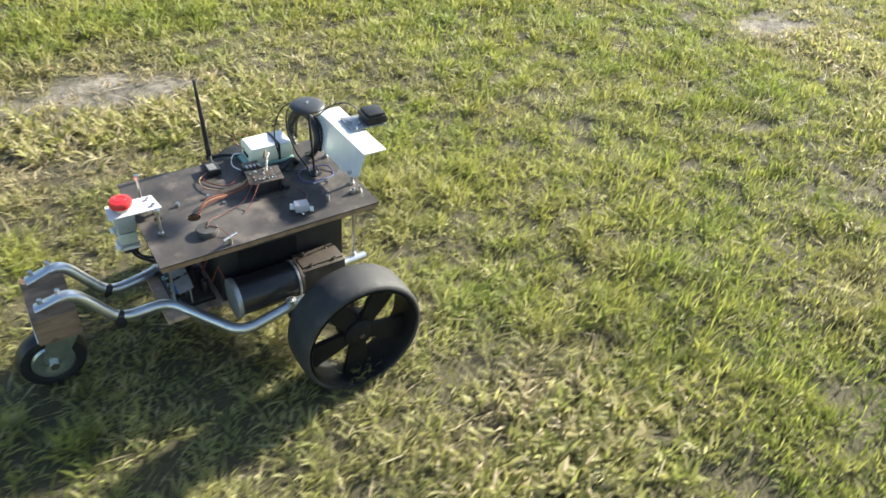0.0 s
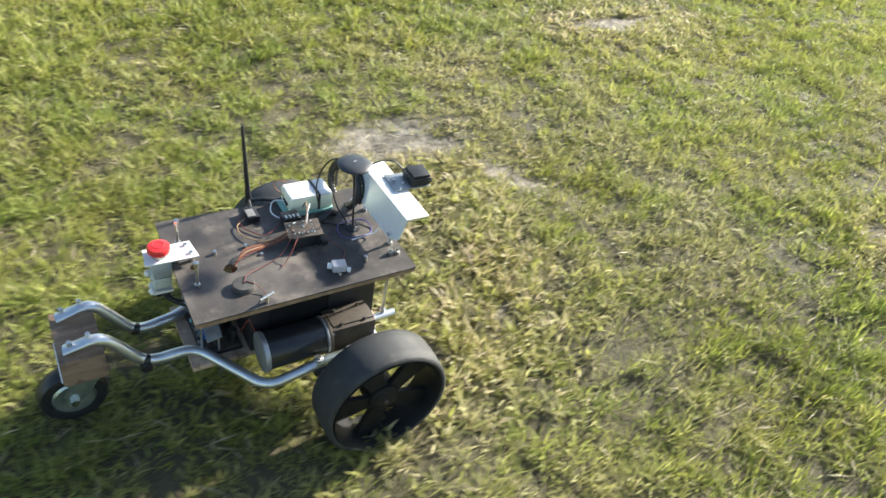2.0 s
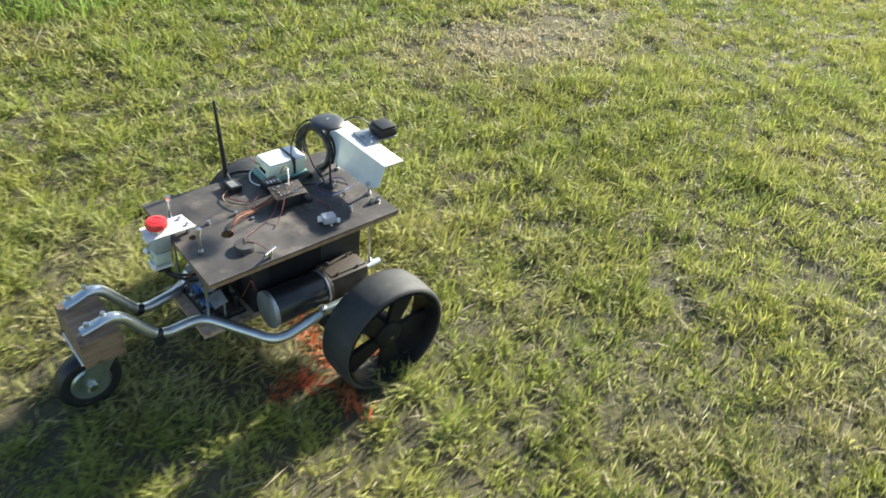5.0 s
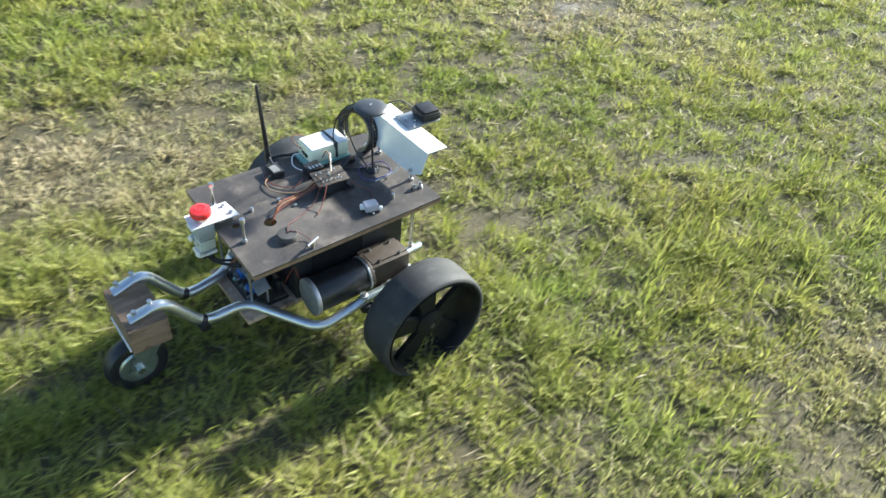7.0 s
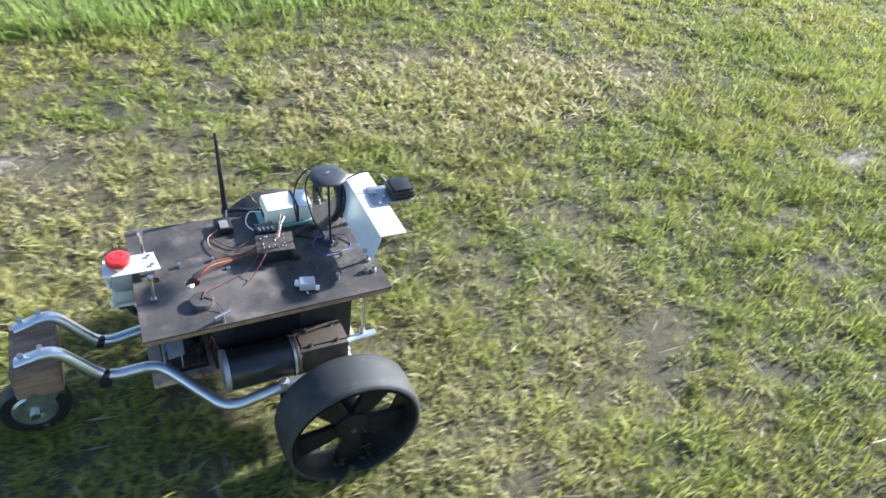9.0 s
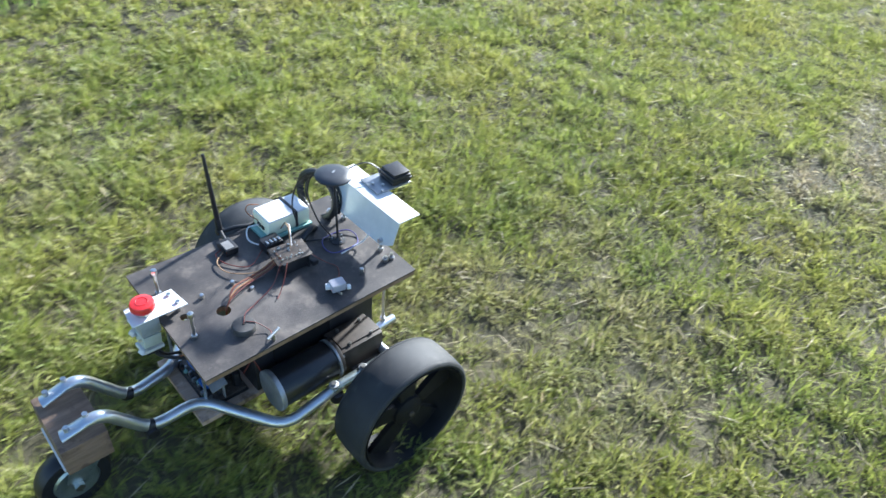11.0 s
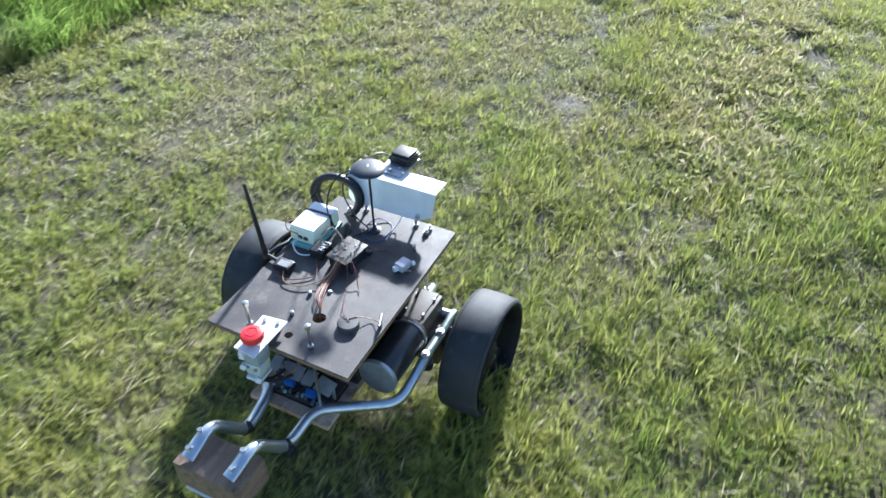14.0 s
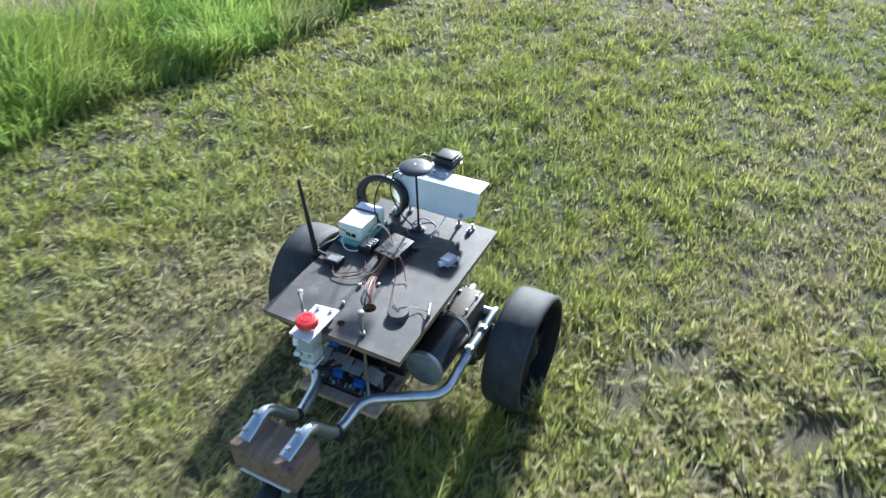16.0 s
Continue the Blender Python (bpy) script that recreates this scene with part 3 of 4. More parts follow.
    tagged(ob, "short mown yellow-green lawn grass with dry patches", "grass", kind="stuff")
    # broad-leaved pale clumps, thick in some places and scattered elsewhere
    n = 9000
    cx, cy = rng.uniform(x0, 19.5, n), rng.uniform(-1.1, 2.2, n)
    rich = worn(cx, cy, COARSE, 1.1)
    keep = (rng.random(n) < np.maximum(rich, 0.05 + 0.16 * (smooth_noise(cx, cy, 0.6, 101) > 0.6))) & (bareness(cx, cy) < 0.5)
    cx, cy, rich = cx[keep], cy[keep], rich[keep]
    more = np.concatenate([rng.normal(0, 1, (int(5000 * a * b), 2)) * (a * 0.5, b * 0.5) + (px, py) for px, py, a, b, turn in COARSE])
    cx, cy, rich = np.concatenate([cx, more[:, 0]]), np.concatenate([cy, more[:, 1]]), np.concatenate([rich, np.ones(len(more))])
    keep = (bareness(cx, cy) < 0.45 + 0.3 * rng.random(len(cx))) & (worn(cx, cy, HOLES, 0.5) < 0.6)
    cx, cy, rich = cx[keep], cy[keep], rich[keep]
    per = 7
    n = len(cx) * per
    bx, by = np.repeat(cx, per) + rng.normal(0, 0.008, n), np.repeat(cy, per) + rng.normal(0, 0.008, n)
    base = np.stack([bx, by, height(bx, by) + 0.002], 1)
    d = np.clip(np.repeat(rng.random(len(cx)) ** 2.2 * 0.9 + 0.12 * rich, per) + rng.normal(0, 0.12, n), 0, 1)
    ob = blades("coarse_grass", MAT["lawn"], base, rng.uniform(0, 2 * np.pi, n), np.clip(rng.normal(0.92, 0.3, n), 0.1, 1.5), rng.uniform(0.030, 0.060, n),
                rng.uniform(0.0042, 0.0075, n) * (1 + 0.3 * np.repeat(rich, per)), rng.uniform(0.1, 0.5, n), d, np.zeros(n), np.clip(np.repeat(rng.normal(0.66, 0.22, len(cx)) + 0.16 * rich, per), 0, 1), 1)
    tagged(ob, "pale broad-leaved coarse grass clumps in the lawn", "grass", kind="stuff")
    # coarser turf beside the strip
    n = 85000
    ox, oy = rng.uniform(-2.0, 22.0, n), rng.uniform(-2.6, 2.4, n)
    far = (oy < -1.25) | (ox < -0.75) | (ox > 20.85)
    ox, oy = ox[far], oy[far]
    n = len(ox)
    base = np.stack([ox, oy, np.where((ox > -1) & (ox < 22) & (oy > -1.6), height(ox, oy), -0.0135) - 0.003], 1)
    ob = blades("lawn_grass", MAT["lawn"], base, rng.uniform(0, 2 * np.pi, n), np.clip(rng.normal(0.85, 0.36, n), 0.05, 1.5), rng.uniform(0.03, 0.07, n),
                rng.uniform(0.005, 0.010, n), rng.uniform(0.1, 0.7, n), np.clip(dryness(ox, oy) * 0.7 + rng.normal(0, 0.15, n), 0, 1), np.zeros(n), rng.random(n), 1)
    tagged(ob, "sparser coarse green turf round the mown strip", "grass", kind="stuff")
    # loose straw and clippings
    n = 15000
    sx, sy = rng.uniform(x0, x1, n), rng.uniform(y0, 2.2, n)
    base = np.stack([sx, sy, height(sx, sy) + rng.uniform(0.010, 0.028, n)], 1)
    ob = blades("straw_clippings", MAT["lawn"], base, rng.uniform(0, 2 * np.pi, n), rng.normal(1.45, 0.15, n), rng.uniform(0.03, 0.085, n),
                rng.uniform(0.0018, 0.0035, n), rng.normal(0.05, 0.1, n), rng.uniform(0.75, 1, n), np.zeros(n), np.ones(n), 1)
    tagged(ob, "loose pale dry straw clippings lying on the lawn", "straw", kind="stuff")


def make_tall_grass():
    # thick at the far end of the strip, where the verge comes close; a thinner fringe before it
    n = 88000
    x = np.where(rng.random(n) < 0.70, rng.uniform(13.6, 21.0, n), rng.uniform(-1.0, 13.6, n))
    back = rng.random(n) ** 1.3 * np.interp(x, [10, 14.5, 17.2, 18.0, 19.5], [1.2, 1.7, 1.5, 0.8, 0.7])
    y = verge(x) + back + rng.normal(0, 0.035, n)
    grow = np.clip(0.50 + back * 1.2, 0.4, 1) * (0.65 + 0.7 * smooth_noise(x, y, 0.28, 81))
    dry = np.clip((smooth_noise(x, y, 0.5, 91) - 0.66) * 2 + np.clip((back - 1.0) * 0.9, 0, 0.8) * smooth_noise(x, y, 0.3, 95) + rng.normal(0.03, 0.08, n), 0, 1)
    base = np.stack([x, y, height(x, y) - 0.01], 1)
    sway = smooth_noise(x, y, 0.22, 85) * 5.0 - 4.2
    tone = np.clip(rng.random(n) * 0.6 + smooth_noise(x, y, 0.18, 87) * 0.6 - 0.1, 0, 1)
    ob = blades("tall_grass", MAT["tall"], base, sway + rng.normal(0, 0.8, n), np.abs(rng.normal(0.20, 0.18, n)), rng.uniform(0.18, 0.34, n) * grow,
                rng.uniform(0.0028, 0.0062, n), rng.uniform(0.15, 0.62, n), dry, np.zeros(n), tone, 2)
    tagged(ob, "tall uncut bright green grass along the lawn's edge", "grass", kind="stuff")
    # dead stems standing behind the far end of the strip
    n = 2600
    x = rng.uniform(17.4, 20.5, n)
    y = verge(x) + 1.05 + rng.normal(0, 0.2, n) + (smooth_noise(x, x * 0, 0.4, 33) - 0.5) * 0.4
    keep = rng.random(n) < 0.25 + 0.75 * (smooth_noise(x, y, 0.45, 37) > 0.5)
    x, y = x[keep], y[keep]
    n = len(x)
    base = np.stack([x, y, height(x, y) - 0.01], 1)
    ob = blades("dry_weeds", MAT["tall"], base, rng.uniform(0, 2 * np.pi, n), np.abs(rng.normal(0.2, 0.15, n)), rng.uniform(0.22, 0.44, n),
                rng.uniform(0.003, 0.008, n), rng.uniform(0.0, 0.5, n), rng.uniform(0.7, 1, n), np.zeros(n), rng.random(n), 2)
    tagged(ob, "pale brown dead weeds behind the tall grass", "weeds", kind="stuff")


# ---- building blocks ----
def part(name, bm, material, parent, label="", at=None):
    """Link a bmesh as one mesh object under a thing or a part."""
    bmesh.ops.recalc_face_normals(bm, faces=bm.faces)
    me = bpy.data.meshes.new(name)
    bm.to_mesh(me)
    bm.free()
    me.polygons.foreach_set("use_smooth", [True] * len(me.polygons))
    me.set_sharp_from_angle(angle=radians(38))
    me.materials.append(material)
    ob = new(name, me)
    ob.parent = parent
    if at is not None:
        ob.matrix_basis = at
    return tagged(ob, label)


def box(centre, size, bevel=0.0015, turn=(0, 0, 0), bm=None):
    bm = bm or bmesh.new()
    made = bmesh.ops.create_cube(bm, size=1, matrix=pose(*centre, *turn) @ Matrix.Diagonal((*size, 1)))
    if bevel:
        edges = list({e for v in made["verts"] for e in v.link_edges})
        bmesh.ops.bevel(bm, geom=edges, offset=bevel, segments=2, affect="EDGES", profile=0.6)
    return bm


def rod(a, b, r, r2=None, sides=18, bevel=0.0, bm=None):
    bm = bm or bmesh.new()
    a, b = Vector(a), Vector(b)
    m = Matrix.Translation((a + b) / 2) @ (b - a).to_track_quat("Z", "Y").to_matrix().to_4x4()
    made = bmesh.ops.create_cone(bm, cap_ends=True, segments=sides, radius1=r, radius2=r if r2 is None else r2, depth=(b - a).length, matrix=m)
    if bevel:
        rim = [e for e in {e for v in made["verts"] for e in v.link_edges} if any(len(f.verts) > 4 for f in e.link_faces)]
        bmesh.ops.bevel(bm, geom=rim, offset=bevel, segments=2, affect="EDGES", profile=0.6)
    return bm


def curved(points, steps=6):
    """A smooth line through the points."""
    p = [Vector(q) for q in points]
    p = [p[0] * 2 - p[1], *p, p[-1] * 2 - p[-2]]
    line = []
    for i in range(1, len(p) - 2):
        for k in range(steps):
            u = k / steps
            line.append(0.5 * (2 * p[i] + (p[i + 1] - p[i - 1]) * u + (2 * p[i - 1] - 5 * p[i] + 4 * p[i + 1] - p[i + 2]) * u * u
                               + (3 * p[i] - p[i - 1] - 3 * p[i + 1] + p[i + 2]) * u ** 3))
    return line + [p[-2]]


def filleted(points, radius, steps=6):
    """Straight runs with rounded corners, as of bent pipe."""
    p = [Vector(q) for q in points]
    line = [p[0]]
    for a, b, c in zip(p, p[1:], p[2:]):
        r = min(radius, (b - a).length * 0.45, (c - b).length * 0.45)
        s, e = b + (a - b).normalized() * r, b + (c - b).normalized() * r
        for k in range(steps + 1):
            u = k / steps
            line.append(s * (1 - u) ** 2 + b * 2 * u * (1 - u) + e * u * u)
    return line + [p[-1]]


def sweep(line, r, sides=10, squash=None, bm=None):
    """A pipe along a line; squash(i, n) may flatten its section (height factor, width factor)."""
    bm = bm or bmesh.new()
    rings, up = [], Vector((0, 0, 1))
    n = len(line)
    for i, p in enumerate(line):
        d = (line[min(i + 1, n - 1)] - line[max(i - 1, 0)]).normalized()
        if abs(d.dot(up)) > 0.98:
            up = Vector((1, 0, 0))
        s = d.cross(up).normalized()
        up2 = s.cross(d).normalized()
        up = up2 if squash is None else up
        h, w = squash(i, n) if squash else (1, 1)
        rings.append([bm.verts.new(p + (s * math.cos(t) * w + up2 * math.sin(t) * h) * r) for t in (2 * math.pi * k / sides for k in range(sides))])
    for a, b in zip(rings, rings[1:]):
        for k in range(sides):
            bm.faces.new((a[k], a[(k + 1) % sides], b[(k + 1) % sides], b[k]))
    bm.faces.new(rings[0])
    bm.faces.new(rings[-1])
    return bm


def turned(profile, sides=56, bm=None, closed=True):
    """A body of revolution about the y axis from (radius, y) pairs."""
    bm = bm or bmesh.new()
    rings = [[bm.verts.new((r * math.sin(t), y, r * math.cos(t))) for t in (2 * math.pi * k / sides for k in range(sides))] for r, y in profile]
    pairs = list(zip(rings, rings[1:])) + ([(rings[-1], rings[0])] if closed else [])
    for a, b in pairs:
        for k in range(sides):
            bm.faces.new((a[k], a[(k + 1) % sides], b[(k + 1) % sides], b[k]))
    return bm


def lathe_z(profile, centre, sides=32):
    """A solid of revolution about a vertical axis from (radius, z) pairs, closed at both ends."""
    bm = bmesh.new()
    c = Vector(centre)
    rings = [[bm.verts.new(c + Vector((r * math.cos(t), r * math.sin(t), z))) for t in (2 * math.pi * k / sides for k in range(sides))] for r, z in profile]
    for a, b in zip(rings, rings[1:]):
        for k in range(sides):
            bm.faces.new((a[k], a[(k + 1) % sides], b[(k + 1) % sides], b[k]))
    bm.faces.new(rings[0])
    bm.faces.new(rings[-1])
    return bm


def sheet(outline, z, thick, holes=()):
    """A flat board from its outline in plan, with round holes (x, y, r)."""
    bm = bmesh.new()
    loops = [list(outline)] + [[(hx + hr * math.cos(2 * math.pi * k / 20), hy + hr * math.sin(2 * math.pi * k / 20)) for k in range(20)] for hx, hy, hr in holes]
    edges = []
    for lp in loops:
        vs = [bm.verts.new((x, y, z)) for x, y in lp]
        edges += [bm.edges.new((a, b)) for a, b in zip(vs, vs[1:] + vs[:1])]
    bmesh.ops.triangle_fill(bm, use_beauty=True, edges=edges)
    faces = list(bm.faces)
    ex = bmesh.ops.extrude_face_region(bm, geom=faces)
    bmesh.ops.translate(bm, verts=[g for g in ex["geom"] if isinstance(g, bmesh.types.BMVert)], vec=(0, 0, -thick))
    return bm


def turned_ring(centre, radius, r):
    c = Vector(centre)
    return sweep([c + Vector((radius * math.cos(a), radius * math.sin(a), 0)) for a in (2 * math.pi * k / 28 for k in range(29))], r, 6)


# ---- the rover; x forward, y to its left, origin on the ground under the axle ----
WHEEL_R, WHEEL_Z, CASTER_R, CASTER_Z = 0.1285, 0.1100, 0.062, 0.0555


def make_wheel(rover, s):
    """A drive wheel; its outer side is towards -y for s=1 and +y for s=-1."""
    y = lambda v: v * s * 0.81
    rim = part("wheel", turned([(0.1105, y(-0.048)), (0.1133, y(-0.052)), (0.1146, y(-0.047)), (0.1146, y(0.047)), (0.1112, y(0.047)), (0.1086, y(0.03)), (0.1066, y(0.0)), (0.1086, y(-0.03))]),
               MAT["rim"], rover, "black moulded wheel with a wide grey rubber tyre")
    prof = [(0.1112, -0.047), (0.1125, -0.0502), (0.1165, -0.0518), (0.1205, -0.0498), (0.1225, -0.0455), (0.1228, -0.0440), (0.1221, -0.0430), (0.1231, -0.041),
            (0.1241, -0.02), (0.1245, 0.0), (0.1241, 0.02), (0.1231, 0.041), (0.1221, 0.0430), (0.1228, 0.0440), (0.1205, 0.0498), (0.1165, 0.0518), (0.1112, 0.047)]
    part("tyre", turned([(r * 1.0325, y(v)) for r, v in prof], 72), MAT["tyre"], rim, "worn smooth grey-black rubber tyre")
    part("hub", turned([(0.006, y(-0.032)), (0.018, y(-0.032)), (0.022, y(-0.030)), (0.031, y(-0.024)), (0.033, y(-0.018)), (0.033, y(0.03)), (0.006, y(0.03))], 32), MAT["rim"], rim)
    part("axle_end", rod((0, y(-0.037), 0), (0, y(0.06), 0), 0.0055, sides=14, bevel=0.001), MAT["brown"], rim, "dark axle end")
    for k in range(5):
        t = 2 * math.pi * k / 5
        bm = bmesh.new()
        inner, outer, a1, a2 = 0.031, 0.1082, 0.50, 0.25
        ring = []
        for depth in (-0.019, -0.005):
            ring.append([bm.verts.new((r * math.sin(t + a), y(depth + lift), r * math.cos(t + a))) for r, a, lift in
                         ((inner, -a1, 0), (inner, a1, 0), (0.068, 0.32, 0.003), (outer, a2, 0.006), (outer, 0, 0.006), (outer, -a2, 0.006), (0.068, -0.32, 0.003))])
        bm.faces.new(ring[0])
        bm.faces.new(ring[1][::-1])
        for i in range(7):
            bm.faces.new((ring[0][i], ring[0][(i + 1) % 7], ring[1][(i + 1) % 7], ring[1][i]))
        part("spoke", bm, MAT["rim"], rim)
    return rim


def make_motor(rover, s):
    y = lambda v: v * s
    body = part("motor", rod((-0.186, y(-0.128), 0.164), (-0.072, y(-0.130), 0.166), 0.0375, sides=40, bevel=0.002), MAT["paint"], rover, "glossy black cylindrical electric motor")
    part("end_cap", rod((-0.194, y(-0.128), 0.164), (-0.184, y(-0.128), 0.164), 0.040, sides=40, bevel=0.002), MAT["disc"], body, "bare cast metal end cap")
    part("front_flange", rod((-0.071, y(-0.130), 0.166), (-0.066, y(-0.130), 0.166), 0.0392, sides=40, bevel=0.001), MAT["disc"], body, "bright metal flange ring")
    part("flange_plate", rod((-0.066, y(-0.130), 0.166), (-0.058, y(-0.130), 0.166), 0.037, sides=32, bevel=0.001), MAT["brown"], body)
    for k in (40, 140, 220, 320):
        a = radians(k)
        part("screw", rod((-0.060, y(-0.130 + 0.03 * math.cos(a)), 0.166 + 0.03 * math.sin(a)), (-0.0545, y(-0.130 + 0.03 * math.cos(a)), 0.166 + 0.03 * math.sin(a)), 0.004, sides=10), MAT["steel"], body)
    gear = part("gearbox", box((-0.012, y(-0.124), 0.1665), (0.094, 0.062, 0.057), 0.004), MAT["brown"], rover, "dark bronze-coloured gearbox")
    part("cover_plate", box((-0.010, y(-0.128), 0.1962), (0.088, 0.036, 0.004), 0.001), MAT["brown"], gear)
    # unseen housing, made deep and wide to shade the ground behind the wheel
    part("unseen_axle_housing", box((0.0, y(-0.138), 0.107), (0.084, 0.088, 0.072), 0.006), MAT["brown"], gear)
    for px, py in ((-0.035, -0.105), (0.015, -0.105), (-0.035, -0.145), (0.015, -0.145)):
        part("screw", rod((px, y(py), 0.194), (px, y(py), 0.2005), 0.0032, sides=8), MAT["steel"], gear)
    part("mount_tab", box((0.040, y(-0.128), 0.142), (0.006, 0.03, 0.034), 0.001), MAT["sheet"], gear, "bright metal mounting tab")
    part("drive_shaft", rod((0, y(-0.15), WHEEL_Z), (0, y(-0.25), WHEEL_Z), 0.009, sides=16), MAT["steel"], rover, "steel drive shaft")
    part("bearing", rod((0, y(-0.175), 0.12), (0, y(-0.20), 0.12), 0.022, sides=24, bevel=0.002), MAT["brown"], rover)


def make_frame(rover, s):
    y = lambda v: v * s
    path = filleted([(-0.511, y(-0.042), 0.210), (-0.452, y(-0.045) - 0.006, 0.231), (-0.384, y(-0.043) - 0.009, 0.137), (-0.294, y(-0.050), 0.139),
                     (-0.196, y(-0.174), 0.116), (-0.080, y(-0.180), 0.150)], 0.03, 7)
    squash = lambda i, n: (0.55, 1.2) if i < 2 else ((0.8, 1.1) if i < 4 else (1, 1))
    tube = part("frame_tube", sweep(path, 0.0105, 16, squash), MAT["alu"], rover, "bent dull aluminium tube with a flattened bolted end")
    part("rubber_plug", rod((-0.386, y(-0.043) - 0.009, 0.137), (-0.386, y(-0.060) - 0.009, 0.136), 0.0105, sides=18, bevel=0.002), MAT["black"], tube, "black rubber plug")
    part("rubber_band", rod((-0.391, y(-0.043) - 0.009, 0.1475), (-0.380, y(-0.043) - 0.009, 0.142), 0.0118, sides=18, bevel=0.001), MAT["black"], tube)
    for bx, bz in ((-0.501, 0.220), (-0.470, 0.230)):
        part("bolt", rod((bx, y(-0.044), bz - 0.004), (bx, y(-0.044), bz + 0.008), 0.0048, sides=6), MAT["steel"], tube, "steel bolt head")
    # two pinned steel links carry the tube on to the axle's cross tube
    pins = ((-0.096, 0.151), (-0.030, 0.152), (0.034, 0.158))
    for (ax, az), (bx, bz), r in ((*pins[:2], 0.0098), (*pins[1:], 0.0086)):
        reach = (bx - ax) / math.hypot(bx - ax, bz - az)
        link = part("link_bar", sweep([Vector((ax - 0.008 * reach + (bx - ax + 0.014 * reach) * k / 6, y(-0.180), az + (bz - az) * k / 6)) for k in range(7)], r, 14,
                                      lambda i, n: (0.55, 1.0) if i in (0, n - 1) else (0.85, 1.0)), MAT["galv"], rover, "dull zinc-plated link bar")
        part("pin_washer", rod((ax, y(-0.180), az + 0.004), (ax, y(-0.180), az + 0.0105), 0.0092, sides=20, bevel=0.001), MAT["disc"], link)
        part("link_pin", rod((ax, y(-0.180), az - 0.014), (ax, y(-0.180), az + 0.014), 0.0052, sides=6), MAT["steel"], link, "steel pin bolt")
    part("clamp_knob", lathe_z([(0.006, -0.034), (0.0125, -0.031), (0.0135, -0.022), (0.0125, -0.014), (0.006, -0.012)], (-0.092, y(-0.182), 0.150), 20), MAT["black"], rover, "black knob under the tube end")
    part("cross_tube", rod((0.034, y(-0.110), 0.146), (0.034, y(-0.178), 0.150), 0.0088, sides=20, bevel=0.001), MAT["alu"], rover, "short aluminium cross tube at the axle")
    part("upper_tube", sweep(filleted([(0.030, y(-0.106), 0.138), (0.060, y(-0.097), 0.135), (0.112, y(-0.093), 0.134)], 0.02), 0.0085, 14), MAT["alu"], rover)
    part("threaded_rod", rod((0.086, y(-0.091), 0.128), (0.086, y(-0.091), 0.312), 0.0033, sides=10), MAT["steel"], rover, "threaded steel rod holding up the deck")
    for z in (0.304, 0.286, 0.147):
        part("nut", rod((0.086, y(-0.091), z - 0.0035), (0.086, y(-0.091), z + 0.0035), 0.0065, sides=6), MAT["steel"], rover)


def make_caster(rover):
    part("caster_block", box((-0.4865, 0.0, 0.172), (0.073, 0.132, 0.058), 0.002), MAT["block"], rover, "brown weathered wooden block under the tube ends")
    part("mounting_plate", box((-0.4880, 0.0, 0.1408), (0.076, 0.104, 0.0036), 0.001), MAT["white"], rover, "white caster mounting plate")
    fork = part("caster_fork", rod((-0.482, 0, 0.140), (-0.484, 0, 0.120), 0.021, sides=24, bevel=0.003), MAT["galv"], rover, "galvanised caster fork")
    for s in (-1, 1):
        bm = bmesh.new()
        outline = [(-0.455, 0.124), (-0.508, 0.124), (-0.528, 0.071), (-0.524, 0.053), (-0.506, 0.050), (-0.488, 0.063), (-0.462, 0.103)]
        a = [bm.verts.new((px, s * 0.0215, pz)) for px, pz in outline]
        b = [bm.verts.new((px, s * 0.0245, pz)) for px, pz in outline]
        bm.faces.new(a)
        bm.faces.new(b[::-1])
        for i in range(len(a)):
            bm.faces.new((a[i], a[(i + 1) % len(a)], b[(i + 1) % len(a)], b[i]))
        part("fork_cheek", bm, MAT["galv"], fork)
        part("axle_nut", rod((-0.512, s * 0.0245, CASTER_Z), (-0.512, s * 0.033, CASTER_Z), 0.009, sides=6), MAT["steel"], fork)
    wheel = part("caster_wheel", turned([(0.008, -0.012), (0.02, -0.019), (0.034, -0.0195), (0.0385, -0.016), (0.0385, 0.016), (0.034, 0.0195), (0.02, 0.019), (0.008, 0.012)], 40), MAT["galv"], rover,
                 "small caster wheel with a black tyre and zinc disc")
    part("tyre", turned([(0.0386, -0.0165), (0.047, -0.0195), (0.0562, -0.0175), (0.0605, -0.010), (0.062, 0), (0.0605, 0.010), (0.0562, 0.0175), (0.047, 0.0195), (0.0386, 0.0165)], 48), MAT["black"], wheel)
    return wheel


def make_deck(rover):
    deck = part("deck", sheet([(-0.313, -0.150), (0.117, -0.143), (0.120, 0.144), (-0.309, 0.147)], 0.300, 0.0030, [(-0.216, -0.030, 0.0125), (-0.275, -0.005, 0.0075)]), MAT["deck"], rover,
                "dark brown stained board deck with drilled holes")
    part("deck_core", sheet([(-0.3115, -0.1485), (0.1155, -0.1415), (0.1185, 0.1425), (-0.3075, 0.1455)], 0.2969, 0.0098, [(-0.216, -0.030, 0.013), (-0.275, -0.005, 0.008)]), MAT["edge"], deck, "paler raw board edge")
    for x, y, h in ((-0.230, 0.019, 0.008), (-0.171, 0.020, 0.007), (0.030, -0.092, 0.012), (-0.150, -0.01, 0.004)):
        part("deck_bolt", rod((x, y, 0.299), (x, y, 0.3 + h), 0.0042, sides=6, bevel=0.0006), MAT["steel"], deck)
    low = part("lower_board", sheet([(-0.309, -0.088), (0.075, -0.088), (0.075, 0.088), (-0.309, 0.088)], 0.126, 0.010), MAT["ply"], rover, "pale brown wooden lower board")
    return deck, low


